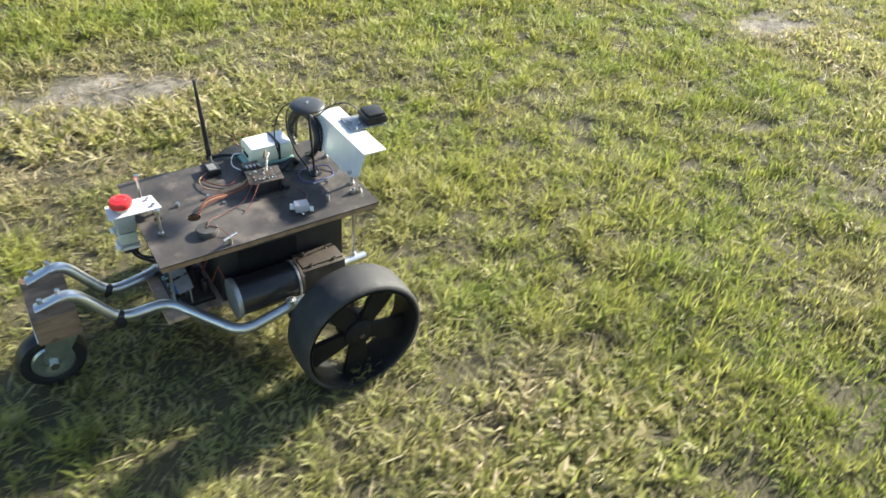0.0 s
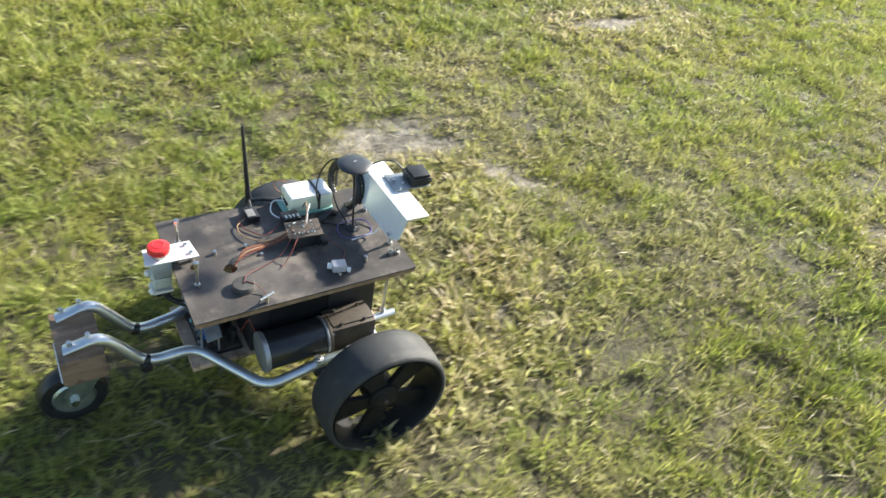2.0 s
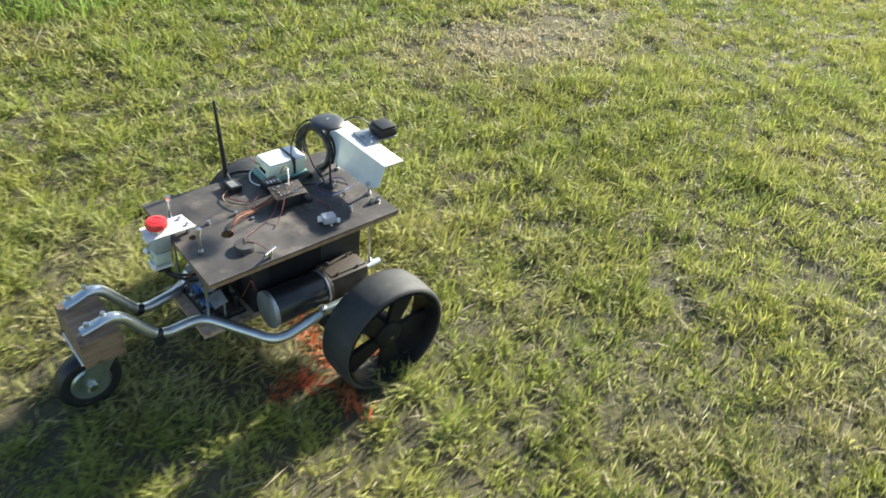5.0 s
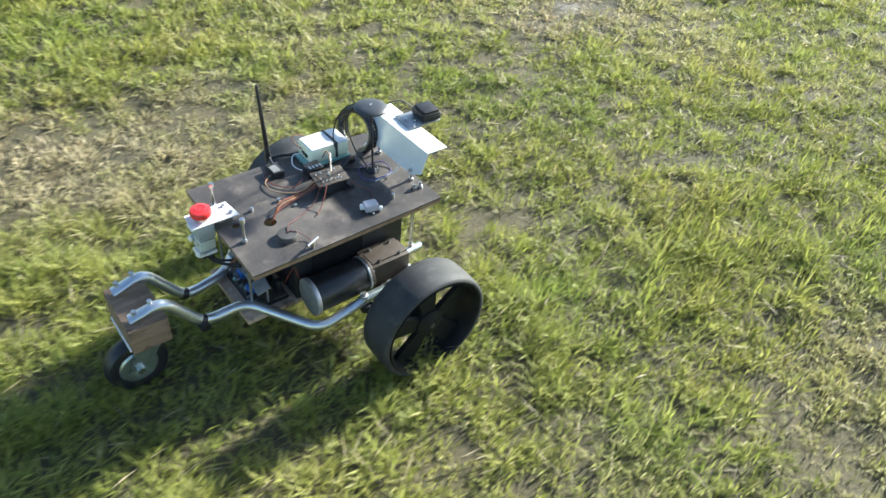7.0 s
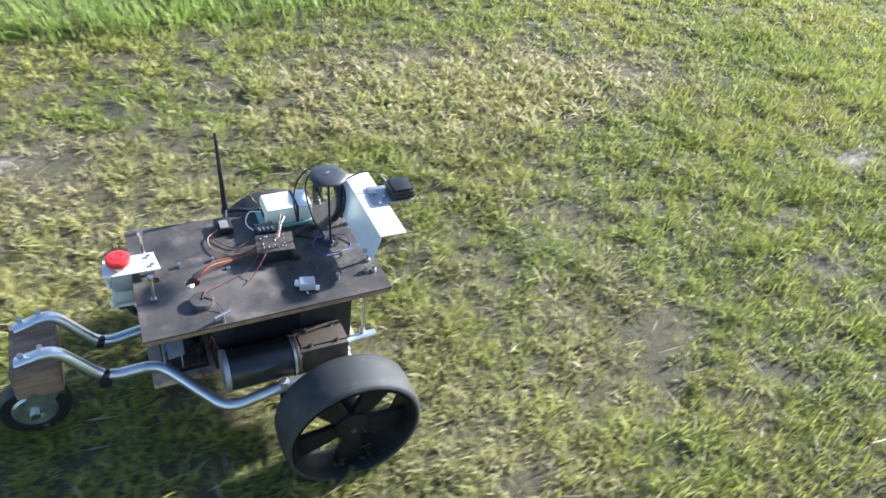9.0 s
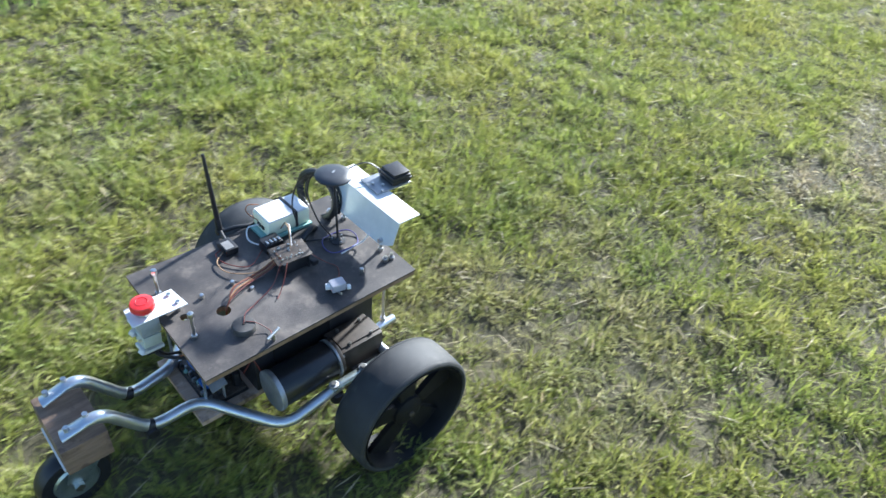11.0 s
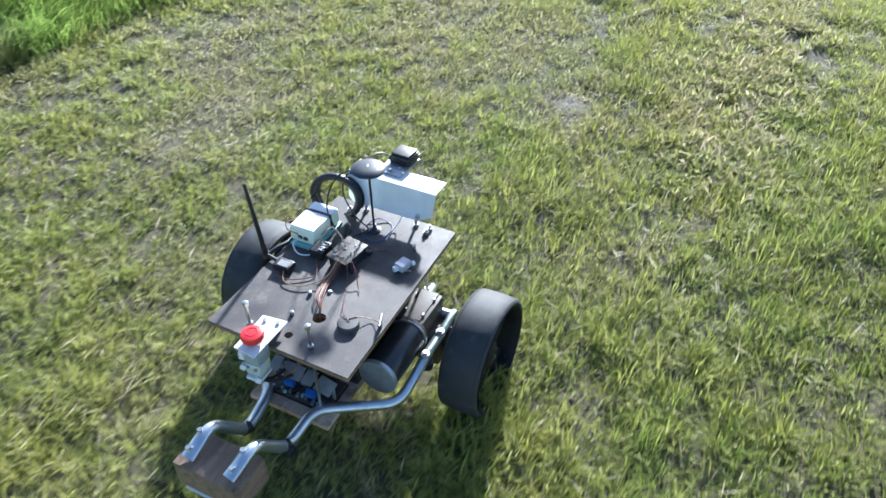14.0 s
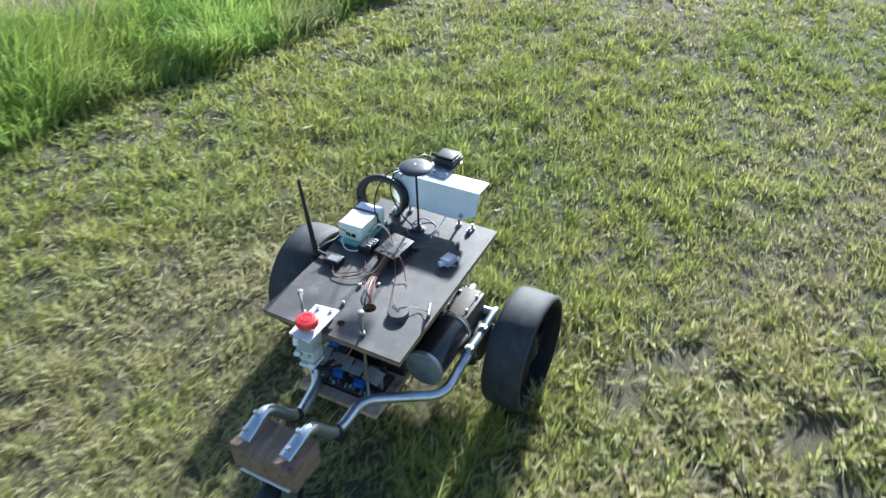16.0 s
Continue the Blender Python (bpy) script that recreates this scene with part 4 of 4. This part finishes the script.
def make_posts(rover):
    for px, py in ((-0.284, 0.071), (-0.283, -0.0575)):
        post = part("rear_post", rod((px, py, 0.118), (px, py, 0.352), 0.0028, sides=10), MAT["steel"], rover, "threaded steel post")
        part("cap_nut", rod((px, py, 0.346), (px, py, 0.356), 0.0056, sides=6, bevel=0.001), MAT["steel"], post)
        part("nut", rod((px, py, 0.300), (px, py, 0.3065), 0.0058, sides=6, bevel=0.0006), MAT["steel"], post)
        part("nut", rod((px, py, 0.127), (px, py, 0.134), 0.0066, sides=6, bevel=0.0006), MAT["steel"], post)
        part("lower_nut", rod((px, py, 0.284), (px, py, 0.290), 0.0066, sides=6), MAT["steel"], post)


def make_stop_switch(rover):
    plate = part("switch_plate", sheet([(-0.262, 0.003), (-0.268, 0.052), (-0.352, 0.050), (-0.357, 0.004)], 0.318, 0.002), MAT["white"], rover, "white bracket plate for the stop button")
    for px, py in ((-0.274, 0.015), (-0.278, 0.040)):
        part("plate_screw", rod((px, py, 0.300), (px, py, 0.322), 0.004, sides=8), MAT["steel"], plate)
    cx, cy = -0.327, 0.027
    knob = part("stop_button", lathe_z([(0.0105, -0.013), (0.0105, -0.004), (0.0185, -0.0035), (0.0205, 0.0), (0.0205, 0.006), (0.0185, 0.010), (0.013, 0.0118), (0.004, 0.012)], (cx, cy, 0.330)), MAT["red"], rover,
                "red mushroom emergency stop button")
    part("button_rim", turned_ring((cx, cy, 0.3418), 0.0095, 0.0012), MAT["red"], knob)
    part("collar", lathe_z([(0.0145, 0.318), (0.0145, 0.323), (0.0125, 0.326), (0.0105, 0.3265)], (cx, cy, 0)), MAT["steel"], knob, "metal collar")
    body = part("switch_block", box((cx, cy, 0.296), (0.034, 0.032, 0.040), 0.003), MAT["grey"], rover, "pale grey switch contact block")
    part("contact_block", box((cx - 0.002, cy, 0.262), (0.032, 0.031, 0.024), 0.003, (0, 4, 3)), MAT["pale"], body, "pale grey-green contact block")
    part("contact_base", box((cx - 0.003, cy + 0.001, 0.240), (0.038, 0.030, 0.007), 0.002, (3, 6, 5)), MAT["white"], body)
    part("contact_foot", box((cx - 0.001, cy + 0.001, 0.232), (0.026, 0.022, 0.010), 0.002), MAT["black"], body)
    for k, (dx, dy, dz) in enumerate(((-0.018, 0.014, 0.300), (-0.012, 0.021, 0.284), (-0.020, 0.016, 0.268), (-0.020, -0.012, 0.247))):
        part("wire_clamp", box((cx + dx, cy + dy, dz), (0.012, 0.011, 0.010), 0.002, (10 * k, 15, 12 * k)), MAT["white"], body, "white plastic wire clamp")
    for dy in (-0.009, 0.009):
        part("terminal", rod((cx - 0.016, cy + dy, 0.268), (cx - 0.021, cy + dy, 0.268), 0.0035, sides=8), MAT["steel"], body)
    part("tab", box((cx - 0.012, cy + 0.025, 0.302), (0.010, 0.014, 0.010), 0.001), MAT["tan"], body, "brass-coloured tab")
    part("switch_cable", sweep(curved([(cx, cy, 0.236), (cx + 0.005, cy - 0.004, 0.215), (cx + 0.025, cy - 0.010, 0.198), (-0.27, 0.01, 0.180)]), 0.0035, 8), MAT["black"], rover, "black switch cable")
    part("switch_cable", sweep(curved([(cx + 0.006, cy + 0.004, 0.236), (cx + 0.014, cy + 0.0, 0.208), (-0.285, 0.028, 0.190), (-0.262, 0.03, 0.180)]), 0.003, 8), MAT["black"], rover)


def make_electronics(rover):
    base = part("speed_controller", box((-0.248, -0.006, 0.134), (0.074, 0.128, 0.004), 0.001), MAT["pcb"], rover, "dark motor controller board with blue terminals and grey heat sinks")
    part("carrier", box((-0.248, -0.006, 0.1295), (0.078, 0.132, 0.005), 0.001), MAT["black"], base)
    for k, (y, w, lift, tilt) in enumerate(((-0.058, 0.036, 0.0, 10), (-0.024, 0.024, 0.006, -4), (0.013, 0.042, 0.006, 3), (0.050, 0.022, 0.010, -6))):
        sink = part("heat_sink", box((-0.262, y, 0.176 + lift), (0.030, w, 0.003), 0.001, (tilt, -18, 4 * k - 6)), MAT["sink"], base, "flat grey heat sink tab")
        part("sink_leg", box((-0.253, y, 0.157 + lift / 2), (0.003, w * 0.8, 0.040 + lift), 0.0006, (0, 0, 4 * k - 6)), MAT["sink"], sink)
        part("driver", box((-0.258, y, 0.152), (0.008, 0.014, 0.022), 0.001), MAT["black"], sink)
    for x, y, z in ((-0.272, -0.030, 0.150), (-0.266, 0.022, 0.150), (-0.236, 0.046, 0.196), (-0.225, 0.030, 0.196)):
        part("terminal", box((x, y, z), (0.013, 0.021, 0.014), 0.0015, (0, -8, 5)), MAT["blue"], base, "bright blue terminal block")
    part("relay_board", box((-0.232, 0.038, 0.187), (0.034, 0.040, 0.003), 0.0006, (0, -6, 4)), MAT["pcb"], base)
    part("relay_post", rod((-0.232, 0.038, 0.134), (-0.232, 0.038, 0.187), 0.003, sides=8), MAT["black"], base)
    r = random.Random(11)
    for k in range(14):
        x, y = r.uniform(-0.282, -0.27), -0.066 + 0.009 * k
        part("component", box((x, y, 0.1385), (r.uniform(0.004, 0.008), r.uniform(0.003, 0.006), r.uniform(0.004, 0.010)), 0.0004, (0, 0, r.uniform(-20, 20))),
             MAT[("black", "steel", "green", "disc")[k % 4]], base)
    for x, y in ((-0.222, -0.055), (-0.222, -0.01), (-0.224, 0.05)):
        part("capacitor", rod((x, y, 0.136), (x, y, 0.168), 0.007, sides=16, bevel=0.001), MAT["black"], base)
    batt = part("battery", box((-0.068, 0.0, 0.200), (0.262, 0.172, 0.148), 0.004), MAT["black"], rover, "black sealed battery under the deck")
    part("battery_lid", box((-0.068, 0.0, 0.277), (0.258, 0.168, 0.008), 0.002), MAT["black"], batt)
    part("battery_label", box((-0.10, -0.0868, 0.205), (0.12, 0.0012, 0.06), 0), MAT["rim"], batt)
    for pts, m in (([(-0.21, -0.06, 0.16), (-0.20, -0.075, 0.20), (-0.20, -0.085, 0.212), (-0.19, -0.09, 0.18)], "maroon"),
                   ([(-0.22, -0.03, 0.17), (-0.205, -0.06, 0.23), (-0.20, -0.07, 0.26), (-0.19, -0.05, 0.285)], "maroon"),
                   ([(-0.216, 0.0, 0.17), (-0.212, -0.02, 0.23), (-0.216, -0.03, 0.285)], "tan"),
                   ([(-0.26, 0.03, 0.17), (-0.29, 0.01, 0.20), (-0.28, -0.02, 0.235), (-0.22, -0.03, 0.28)], "orange"),
                   ([(-0.21, 0.05, 0.16), (-0.23, 0.08, 0.20), (-0.20, 0.10, 0.21), (-0.17, 0.11, 0.20)], "maroon")):
        part("under_deck_wire", sweep(curved(pts), 0.0015, 6), MAT[m], rover)


def make_radio(rover):
    radio = part("radio_module", box((-0.132, 0.106, 0.3085), (0.026, 0.036, 0.013), 0.002), MAT["black"], rover, "small black radio module with a pale label")
    part("label_strip", box((-0.134, 0.103, 0.3156), (0.016, 0.024, 0.001), 0), MAT["sink"], radio)
    part("connector", rod((-0.127, 0.122, 0.308), (-0.120, 0.157, 0.308), 0.0038, sides=12), MAT["black"], radio)
    ant = part("antenna", rod((-0.1195, 0.158, 0.301), (-0.1205, 0.161, 0.335), 0.0062, 0.0058, sides=14, bevel=0.001), MAT["black"], rover, "black rubber stub antenna leaning outward")
    part("whip", rod((-0.1205, 0.161, 0.334), (-0.125, 0.173, 0.474), 0.0052, 0.0030, sides=14, bevel=0.001), MAT["black"], ant)
    part("antenna_lead", sweep(curved([(-0.119, 0.156, 0.305), (-0.095, 0.150, 0.309), (-0.070, 0.143, 0.307), (-0.045, 0.146, 0.304)]), 0.0042, 10), MAT["black"], ant, "thick black lead")
    part("hinge", rod((-0.1275, 0.157, 0.306), (-0.1115, 0.157, 0.306), 0.0058, sides=12), MAT["black"], ant)


def make_autopilot(rover):
    case = part("enclosure", box((-0.010, 0.115, 0.3225), (0.092, 0.058, 0.032), 0.004), MAT["mint"], rover, "pale mint plastic enclosure held by a black strap")
    part("enclosure_lid", box((-0.024, 0.115, 0.3395), (0.058, 0.056, 0.004), 0.002), MAT["white"], case, "white lid")
    part("enclosure_lid", box((0.0215, 0.115, 0.3395), (0.027, 0.056, 0.004), 0.002), MAT["white"], case, "white lid")
    part("base_board", box((-0.014, 0.114, 0.3032), (0.104, 0.066, 0.006), 0.001), MAT["green"], case, "turquoise circuit board base")
    part("strap", box((0.006, 0.115, 0.3222), (0.005, 0.0605, 0.0425), 0.001), MAT["black"], case, "black strap")
    for dy in (-0.009, 0.004):
        part("port", box((-0.0565, 0.115 + dy, 0.320), (0.004, 0.009, 0.007), 0.0005), MAT["black"], case)
    sub = part("receiver", box((-0.064, 0.066, 0.311), (0.036, 0.030, 0.020), 0.002), MAT["black"], rover, "small black receiver box")
    for k in range(4):
        part("pin_header", box((-0.076 + 0.008 * k, 0.058, 0.3225), (0.004, 0.010, 0.004), 0.0004), MAT["steel"], sub)
    stand = part("board_housing", box((-0.060, 0.008, 0.313), (0.052, 0.050, 0.024), 0.003), MAT["black"], rover, "black housing under a soldered prototype board")
    top = part("prototype_board", box((-0.060, 0.006, 0.3285), (0.068, 0.050, 0.0022), 0.0004, (2, -3, -8)), MAT["pcb"], rover, "dark prototype board with solder joints")
    r = random.Random(5)
    for k in range(22):
        x, y = -0.061 + r.uniform(-0.022, 0.022), 0.006 + r.uniform(-0.021, 0.021)
        part("solder_joint", lathe_z([(0.0018, -0.001), (0.0015, 0.0009), (0.0006, 0.0018)], (x, y, 0.3305), 8), MAT["steel"], top)
    for x, y in ((-0.036, -0.018), (-0.086, -0.018), (-0.036, 0.03)):
        part("standoff", rod((x, y, 0.300), (x, y, 0.329), 0.003, sides=8), MAT["black"], top)
    part("pushbutton", box((-0.028, -0.024, 0.310), (0.012, 0.010, 0.010), 0.001), MAT["black"], rover)


def make_mast(rover):
    puck = part("gps_receiver", lathe_z([(0.012, -0.010), (0.027, -0.009), (0.0335, -0.0055), (0.0338, -0.002), (0.030, 0.001), (0.018, 0.0032), (0.004, 0.0038)], (0.040, 0.009, 0.461), 40), MAT["puck"], rover,
                "round black satellite receiver on a thin mast")
    part("emblem", box((0.040, 0.009, 0.4652), (0.008, 0.003, 0.0006), 0, (0, 0, 30)), MAT["disc"], puck)
    part("mast", rod((0.050, 0.011, 0.300), (0.041, 0.009, 0.452), 0.0024, sides=12), MAT["black"], rover, "thin black mast")
    foot = part("mast_foot", lathe_z([(0.015, 0.300), (0.015, 0.302), (0.007, 0.303), (0.004, 0.307), (0.003, 0.309)], (0.050, 0.011, 0), 24), MAT["black"], rover, "black mast foot")
    for k in range(3):
        a = radians(120 * k + 20)
        part("foot_screw", rod((0.050 + 0.0125 * math.cos(a), 0.011 + 0.0125 * math.sin(a), 0.302), (0.050 + 0.0125 * math.cos(a), 0.011 + 0.0125 * math.sin(a), 0.306), 0.0025, sides=8), MAT["steel"], foot)
    part("gps_cable", sweep(curved([(0.030, 0.030, 0.452), (0.018, 0.048, 0.440), (0.012, 0.052, 0.40), (0.022, 0.034, 0.345), (0.040, 0.020, 0.308), (0.02, 0.03, 0.304), (-0.02, 0.05, 0.304)]), 0.0016, 8), MAT["black"], rover, "black cable of the satellite receiver")
    part("gps_cable", sweep(curved([(0.034, 0.036, 0.452), (0.018, 0.062, 0.440), (0.004, 0.080, 0.405), (-0.002, 0.086, 0.36), (0.002, 0.075, 0.318)]), 0.0016, 8), MAT["black"], rover)
    # coil of corrugated conduit standing behind the mast
    c = Vector((0.076, 0.118, 0.334))
    a1, a2 = Vector((-0.12, 0.98, 0.0)).normalized(), Vector((0.18, 0.0, 1)).normalized()
    line = [c + (a1 * math.cos(t) * 1.14 + a2 * math.sin(t)) * 0.046 for t in (radians(-75 + 330 * k / 70) for k in range(71))]
    ribs = lambda i, n: (1.0, 1.0) if i % 2 else (0.84, 0.84)
    coil = part("cable_coil", sweep(line, 0.0085, 10, ribs), MAT["black"], rover, "looped black corrugated cable")
    part("coil_tail", sweep(curved([line[-1], line[-1] + Vector((-0.02, -0.02, -0.01)), (0.02, 0.055, 0.318), (-0.01, 0.045, 0.308)]), 0.006, 8), MAT["black"], coil)
    for k, off in enumerate((0.010,)):
        thin = [p + Vector((off, -off * 0.6, 0)) for p in line[8:60]]
        part("coil_turn", sweep(thin, 0.0032, 8), MAT["black"], coil)
    ring = [Vector((0.050 + 0.036 * math.cos(t), 0.004 + 0.030 * math.sin(t), 0.303 + 0.003 * math.sin(3 * t))) for t in (2 * math.pi * k / 32 for k in range(33))]
    part("wire_ring", sweep(ring, 0.0013, 6), MAT["indigo"], rover, "indigo wire looped on the deck")


def make_bracket(rover):
    bm = bmesh.new()
    outline = [(-0.104, 0.388), (0.100, 0.386), (0.096, 0.336), (0.084, 0.324), (-0.070, 0.324), (-0.100, 0.340)]
    a = [bm.verts.new((0.089 + (z - 0.324) * 0.24, y, z)) for y, z in outline]
    b = [bm.verts.new((0.0915 + (z - 0.324) * 0.24, y, z)) for y, z in outline]
    bm.faces.new(a)
    bm.faces.new(b[::-1])
    for i in range(len(a)):
        bm.faces.new((a[i], a[(i + 1) % len(a)], b[(i + 1) % len(a)], b[i]))
    plate = part("front_bracket", bm, MAT["sheet"], rover, "folded aluminium sheet bracket standing at the front")
    part("bracket_flange", box((0.1285, -0.002, 0.3885), (0.050, 0.204, 0.0025), 0.0008, (0, 0, 0)), MAT["white"], plate, "bright top flange of the bracket")
    for y in (-0.070, 0.066):
        part("bracket_bolt", rod((0.085, y, 0.335), (0.102, y, 0.337), 0.0048, sides=6), MAT["steel"], plate)
    for y in (-0.092, -0.060, 0.060):
        part("bracket_stay", rod((0.100, y, 0.298), (0.100, y, 0.334 if y > -0.09 else 0.314), 0.0032, sides=10), MAT["steel"], plate)
        part("stay_nut", rod((0.100, y, 0.300), (0.100, y, 0.306), 0.0062, sides=6), MAT["steel"], plate)
    part("bracket_lead", sweep(curved([(0.090, -0.035, 0.330), (0.080, -0.030, 0.312), (0.060, -0.025, 0.304), (0.03, -0.028, 0.303)]), 0.0014, 6), MAT["wire_white"], rover, "white lead")
    mount = part("sensor_mount", box((0.166, 0.014, 0.3922), (0.080, 0.058, 0.003), 0.001, (0, 0, -3)), MAT["disc"], rover, "grey mounting plate on the bracket")
    for x, y in ((0.137, -0.012), (0.137, 0.018), (0.150, 0.003)):
        part("mount_screw", rod((x, y, 0.393), (x, y, 0.398), 0.003, sides=8), MAT["steel"], mount)
    eye = part("front_sensor", box((0.185, 0.010, 0.4025), (0.044, 0.048, 0.018), 0.004, (0, 0, -3)), MAT["black"], rover, "black box-shaped front sensor")
    part("sensor_cap", box((0.186, 0.010, 0.4135), (0.037, 0.042, 0.006), 0.002, (0, 0, -3)), MAT["black"], eye)
    part("sensor_rib", box((0.185, 0.010, 0.4035), (0.047, 0.051, 0.004), 0.001, (0, 0, -3)), MAT["black"], eye)
    part("sensor_lens", rod((0.205, 0.010, 0.4025), (0.210, 0.010, 0.4025), 0.008, sides=18), MAT["rim"], eye)
    part("sensor_lead", sweep(curved([(0.170, 0.030, 0.404), (0.150, 0.050, 0.420), (0.120, 0.06, 0.418), (0.085, 0.07, 0.395)]), 0.0015, 6), MAT["black"], rover)


def make_deck_fittings(rover):
    buzz = part("buzzer", lathe_z([(0.0200, 0.300), (0.0200, 0.309), (0.0185, 0.3115), (0.004, 0.3120)], (-0.210, -0.088, 0), 32), MAT["dusty"], rover, "round dusty black buzzer")
    part("sound_hole", lathe_z([(0.003, 0.3121), (0.003, 0.3126), (0.001, 0.3126)], (-0.210, -0.088, 0), 12), MAT["rim"], buzz)
    dev = part("power_switch", box((-0.030, -0.100, 0.3095), (0.028, 0.022, 0.017), 0.004, (0, 0, -12)), MAT["violet"], rover, "small pale lavender-grey switch with white ends")
    part("switch_end", rod((-0.049, -0.090, 0.308), (-0.040, -0.095, 0.308), 0.0062, sides=14, bevel=0.001), MAT["white"], dev, "white switch end")
    part("switch_end", rod((-0.018, -0.112, 0.307), (-0.012, -0.115, 0.307), 0.005, sides=14, bevel=0.001), MAT["white"], dev)
    part("switch_pin", rod((-0.034, -0.108, 0.300), (-0.034, -0.118, 0.304), 0.002, sides=8), MAT["steel"], dev)
    tee = part("edge_peg", rod((-0.185, -0.139, 0.300), (-0.185, -0.139, 0.314), 0.0036, sides=10), MAT["steel"], rover, "short steel peg with a crossbar")
    part("crossbar", rod((-0.199, -0.145, 0.315), (-0.171, -0.134, 0.316), 0.0028, sides=10), MAT["steel"], tee)
    wires = [([(-0.214 + 0.003 * k, -0.031 + 0.002 * k, 0.280), (-0.207 + 0.002 * k, -0.027 + 0.002 * k, 0.305), (-0.178, -0.014 + 0.004 * k, 0.311 + 0.002 * (k % 2)), (-0.140, 0.000 + 0.003 * k, 0.307),
               (-0.105, 0.002 + 0.003 * k, 0.312), (-0.082, 0.000 + 0.004 * k, 0.330)], m, 0.0012) for k, m in enumerate(("maroon", "orange", "tan", "maroon", "orange"))]
    wires += [([(-0.146, 0.098, 0.308), (-0.168, 0.080, 0.306), (-0.165, 0.045, 0.306), (-0.130, 0.012, 0.312), (-0.092, 0.006, 0.330)], "tan", 0.0013),
              ([(-0.146, 0.106, 0.308), (-0.160, 0.100, 0.306), (-0.155, 0.070, 0.304), (-0.125, 0.040, 0.304), (-0.085, 0.062, 0.308)], "maroon", 0.0012),
              ([(-0.058, 0.118, 0.320), (-0.082, 0.118, 0.322), (-0.092, 0.100, 0.310), (-0.078, 0.078, 0.306), (-0.066, 0.07, 0.318)], "wire_white", 0.0016),
              ([(-0.055, 0.124, 0.324), (-0.072, 0.135, 0.345), (-0.066, 0.14, 0.356), (-0.045, 0.138, 0.350)], "orange", 0.0012),
              ([(-0.03, 0.086, 0.318), (-0.034, 0.06, 0.350), (-0.045, 0.03, 0.352), (-0.055, 0.012, 0.332)], "tan", 0.0013),
              ([(-0.026, 0.086, 0.318), (-0.026, 0.062, 0.342), (-0.040, 0.035, 0.346), (-0.050, 0.016, 0.332)], "wire_white", 0.0013),
              ([(-0.210, -0.088, 0.312), (-0.196, -0.070, 0.314), (-0.165, -0.050, 0.304), (-0.120, -0.030, 0.306), (-0.09, -0.012, 0.330)], "maroon", 0.0009),
              ([(-0.205, -0.086, 0.313), (-0.192, -0.098, 0.312), (-0.180, -0.118, 0.304), (-0.185, -0.135, 0.308)], "maroon", 0.0009),
              ([(-0.080, -0.016, 0.328), (-0.098, -0.036, 0.318), (-0.118, -0.052, 0.304), (-0.130, -0.062, 0.303)], "maroon", 0.0010),
              ([(-0.035, -0.012, 0.330), (-0.010, -0.030, 0.306), (0.002, -0.055, 0.303), (-0.018, -0.088, 0.306)], "maroon", 0.0010)]
    for pts, m, r in wires:
        part("deck_wire", sweep(curved(pts, 8), r * 0.88, 6), MAT[m], rover, {"orange": "orange wire", "tan": "tan wire", "maroon": "dark red wire", "wire_white": "white wire"}[m])


def make_rover():
    rover = tagged(new("robot_rover"), "homemade three-wheeled robot rover with dark board deck and aluminium tube frame", "robot")
    wheels = [make_wheel(rover, s) for s in (1, -1)]
    for s in (1, -1):
        make_motor(rover, s)
        make_frame(rover, s)
    caster = make_caster(rover)
    make_deck(rover)
    make_posts(rover)
    make_stop_switch(rover)
    make_electronics(rover)
    make_radio(rover)
    make_autopilot(rover)
    make_mast(rover)
    make_bracket(rover)
    make_deck_fittings(rover)
    return rover, wheels, caster


rover, wheels, caster = make_rover()
make_ground()
make_lawn()
make_tall_grass()


def travel(t):
    """Metres driven since the start, along the rover's rows."""
    rows = [(a, m.translation) for a, m in ROVER_PATH]
    gone = 0.0
    for (t0, p0), (t1, p1) in zip(rows, rows[1:]):
        if t <= t1:
            return gone + (p1 - p0).length * (t - t0) / (t1 - t0)
        gone += (p1 - p0).length
    return gone


def motions():
    walk(rover, ROVER_PATH)
    for wheel, side in zip(wheels, (-0.2616, 0.2690)):
        walk(wheel, [(k / 10, pose(0, side, WHEEL_Z, 0, 37 + math.degrees(travel(k / 10) / WHEEL_R), 0)) for k in range(161)])
    walk(caster, [(k / 30, pose(-0.512, 0, CASTER_Z, 0, math.degrees(travel(k / 30) / CASTER_R), 0)) for k in range(481)])


motions()
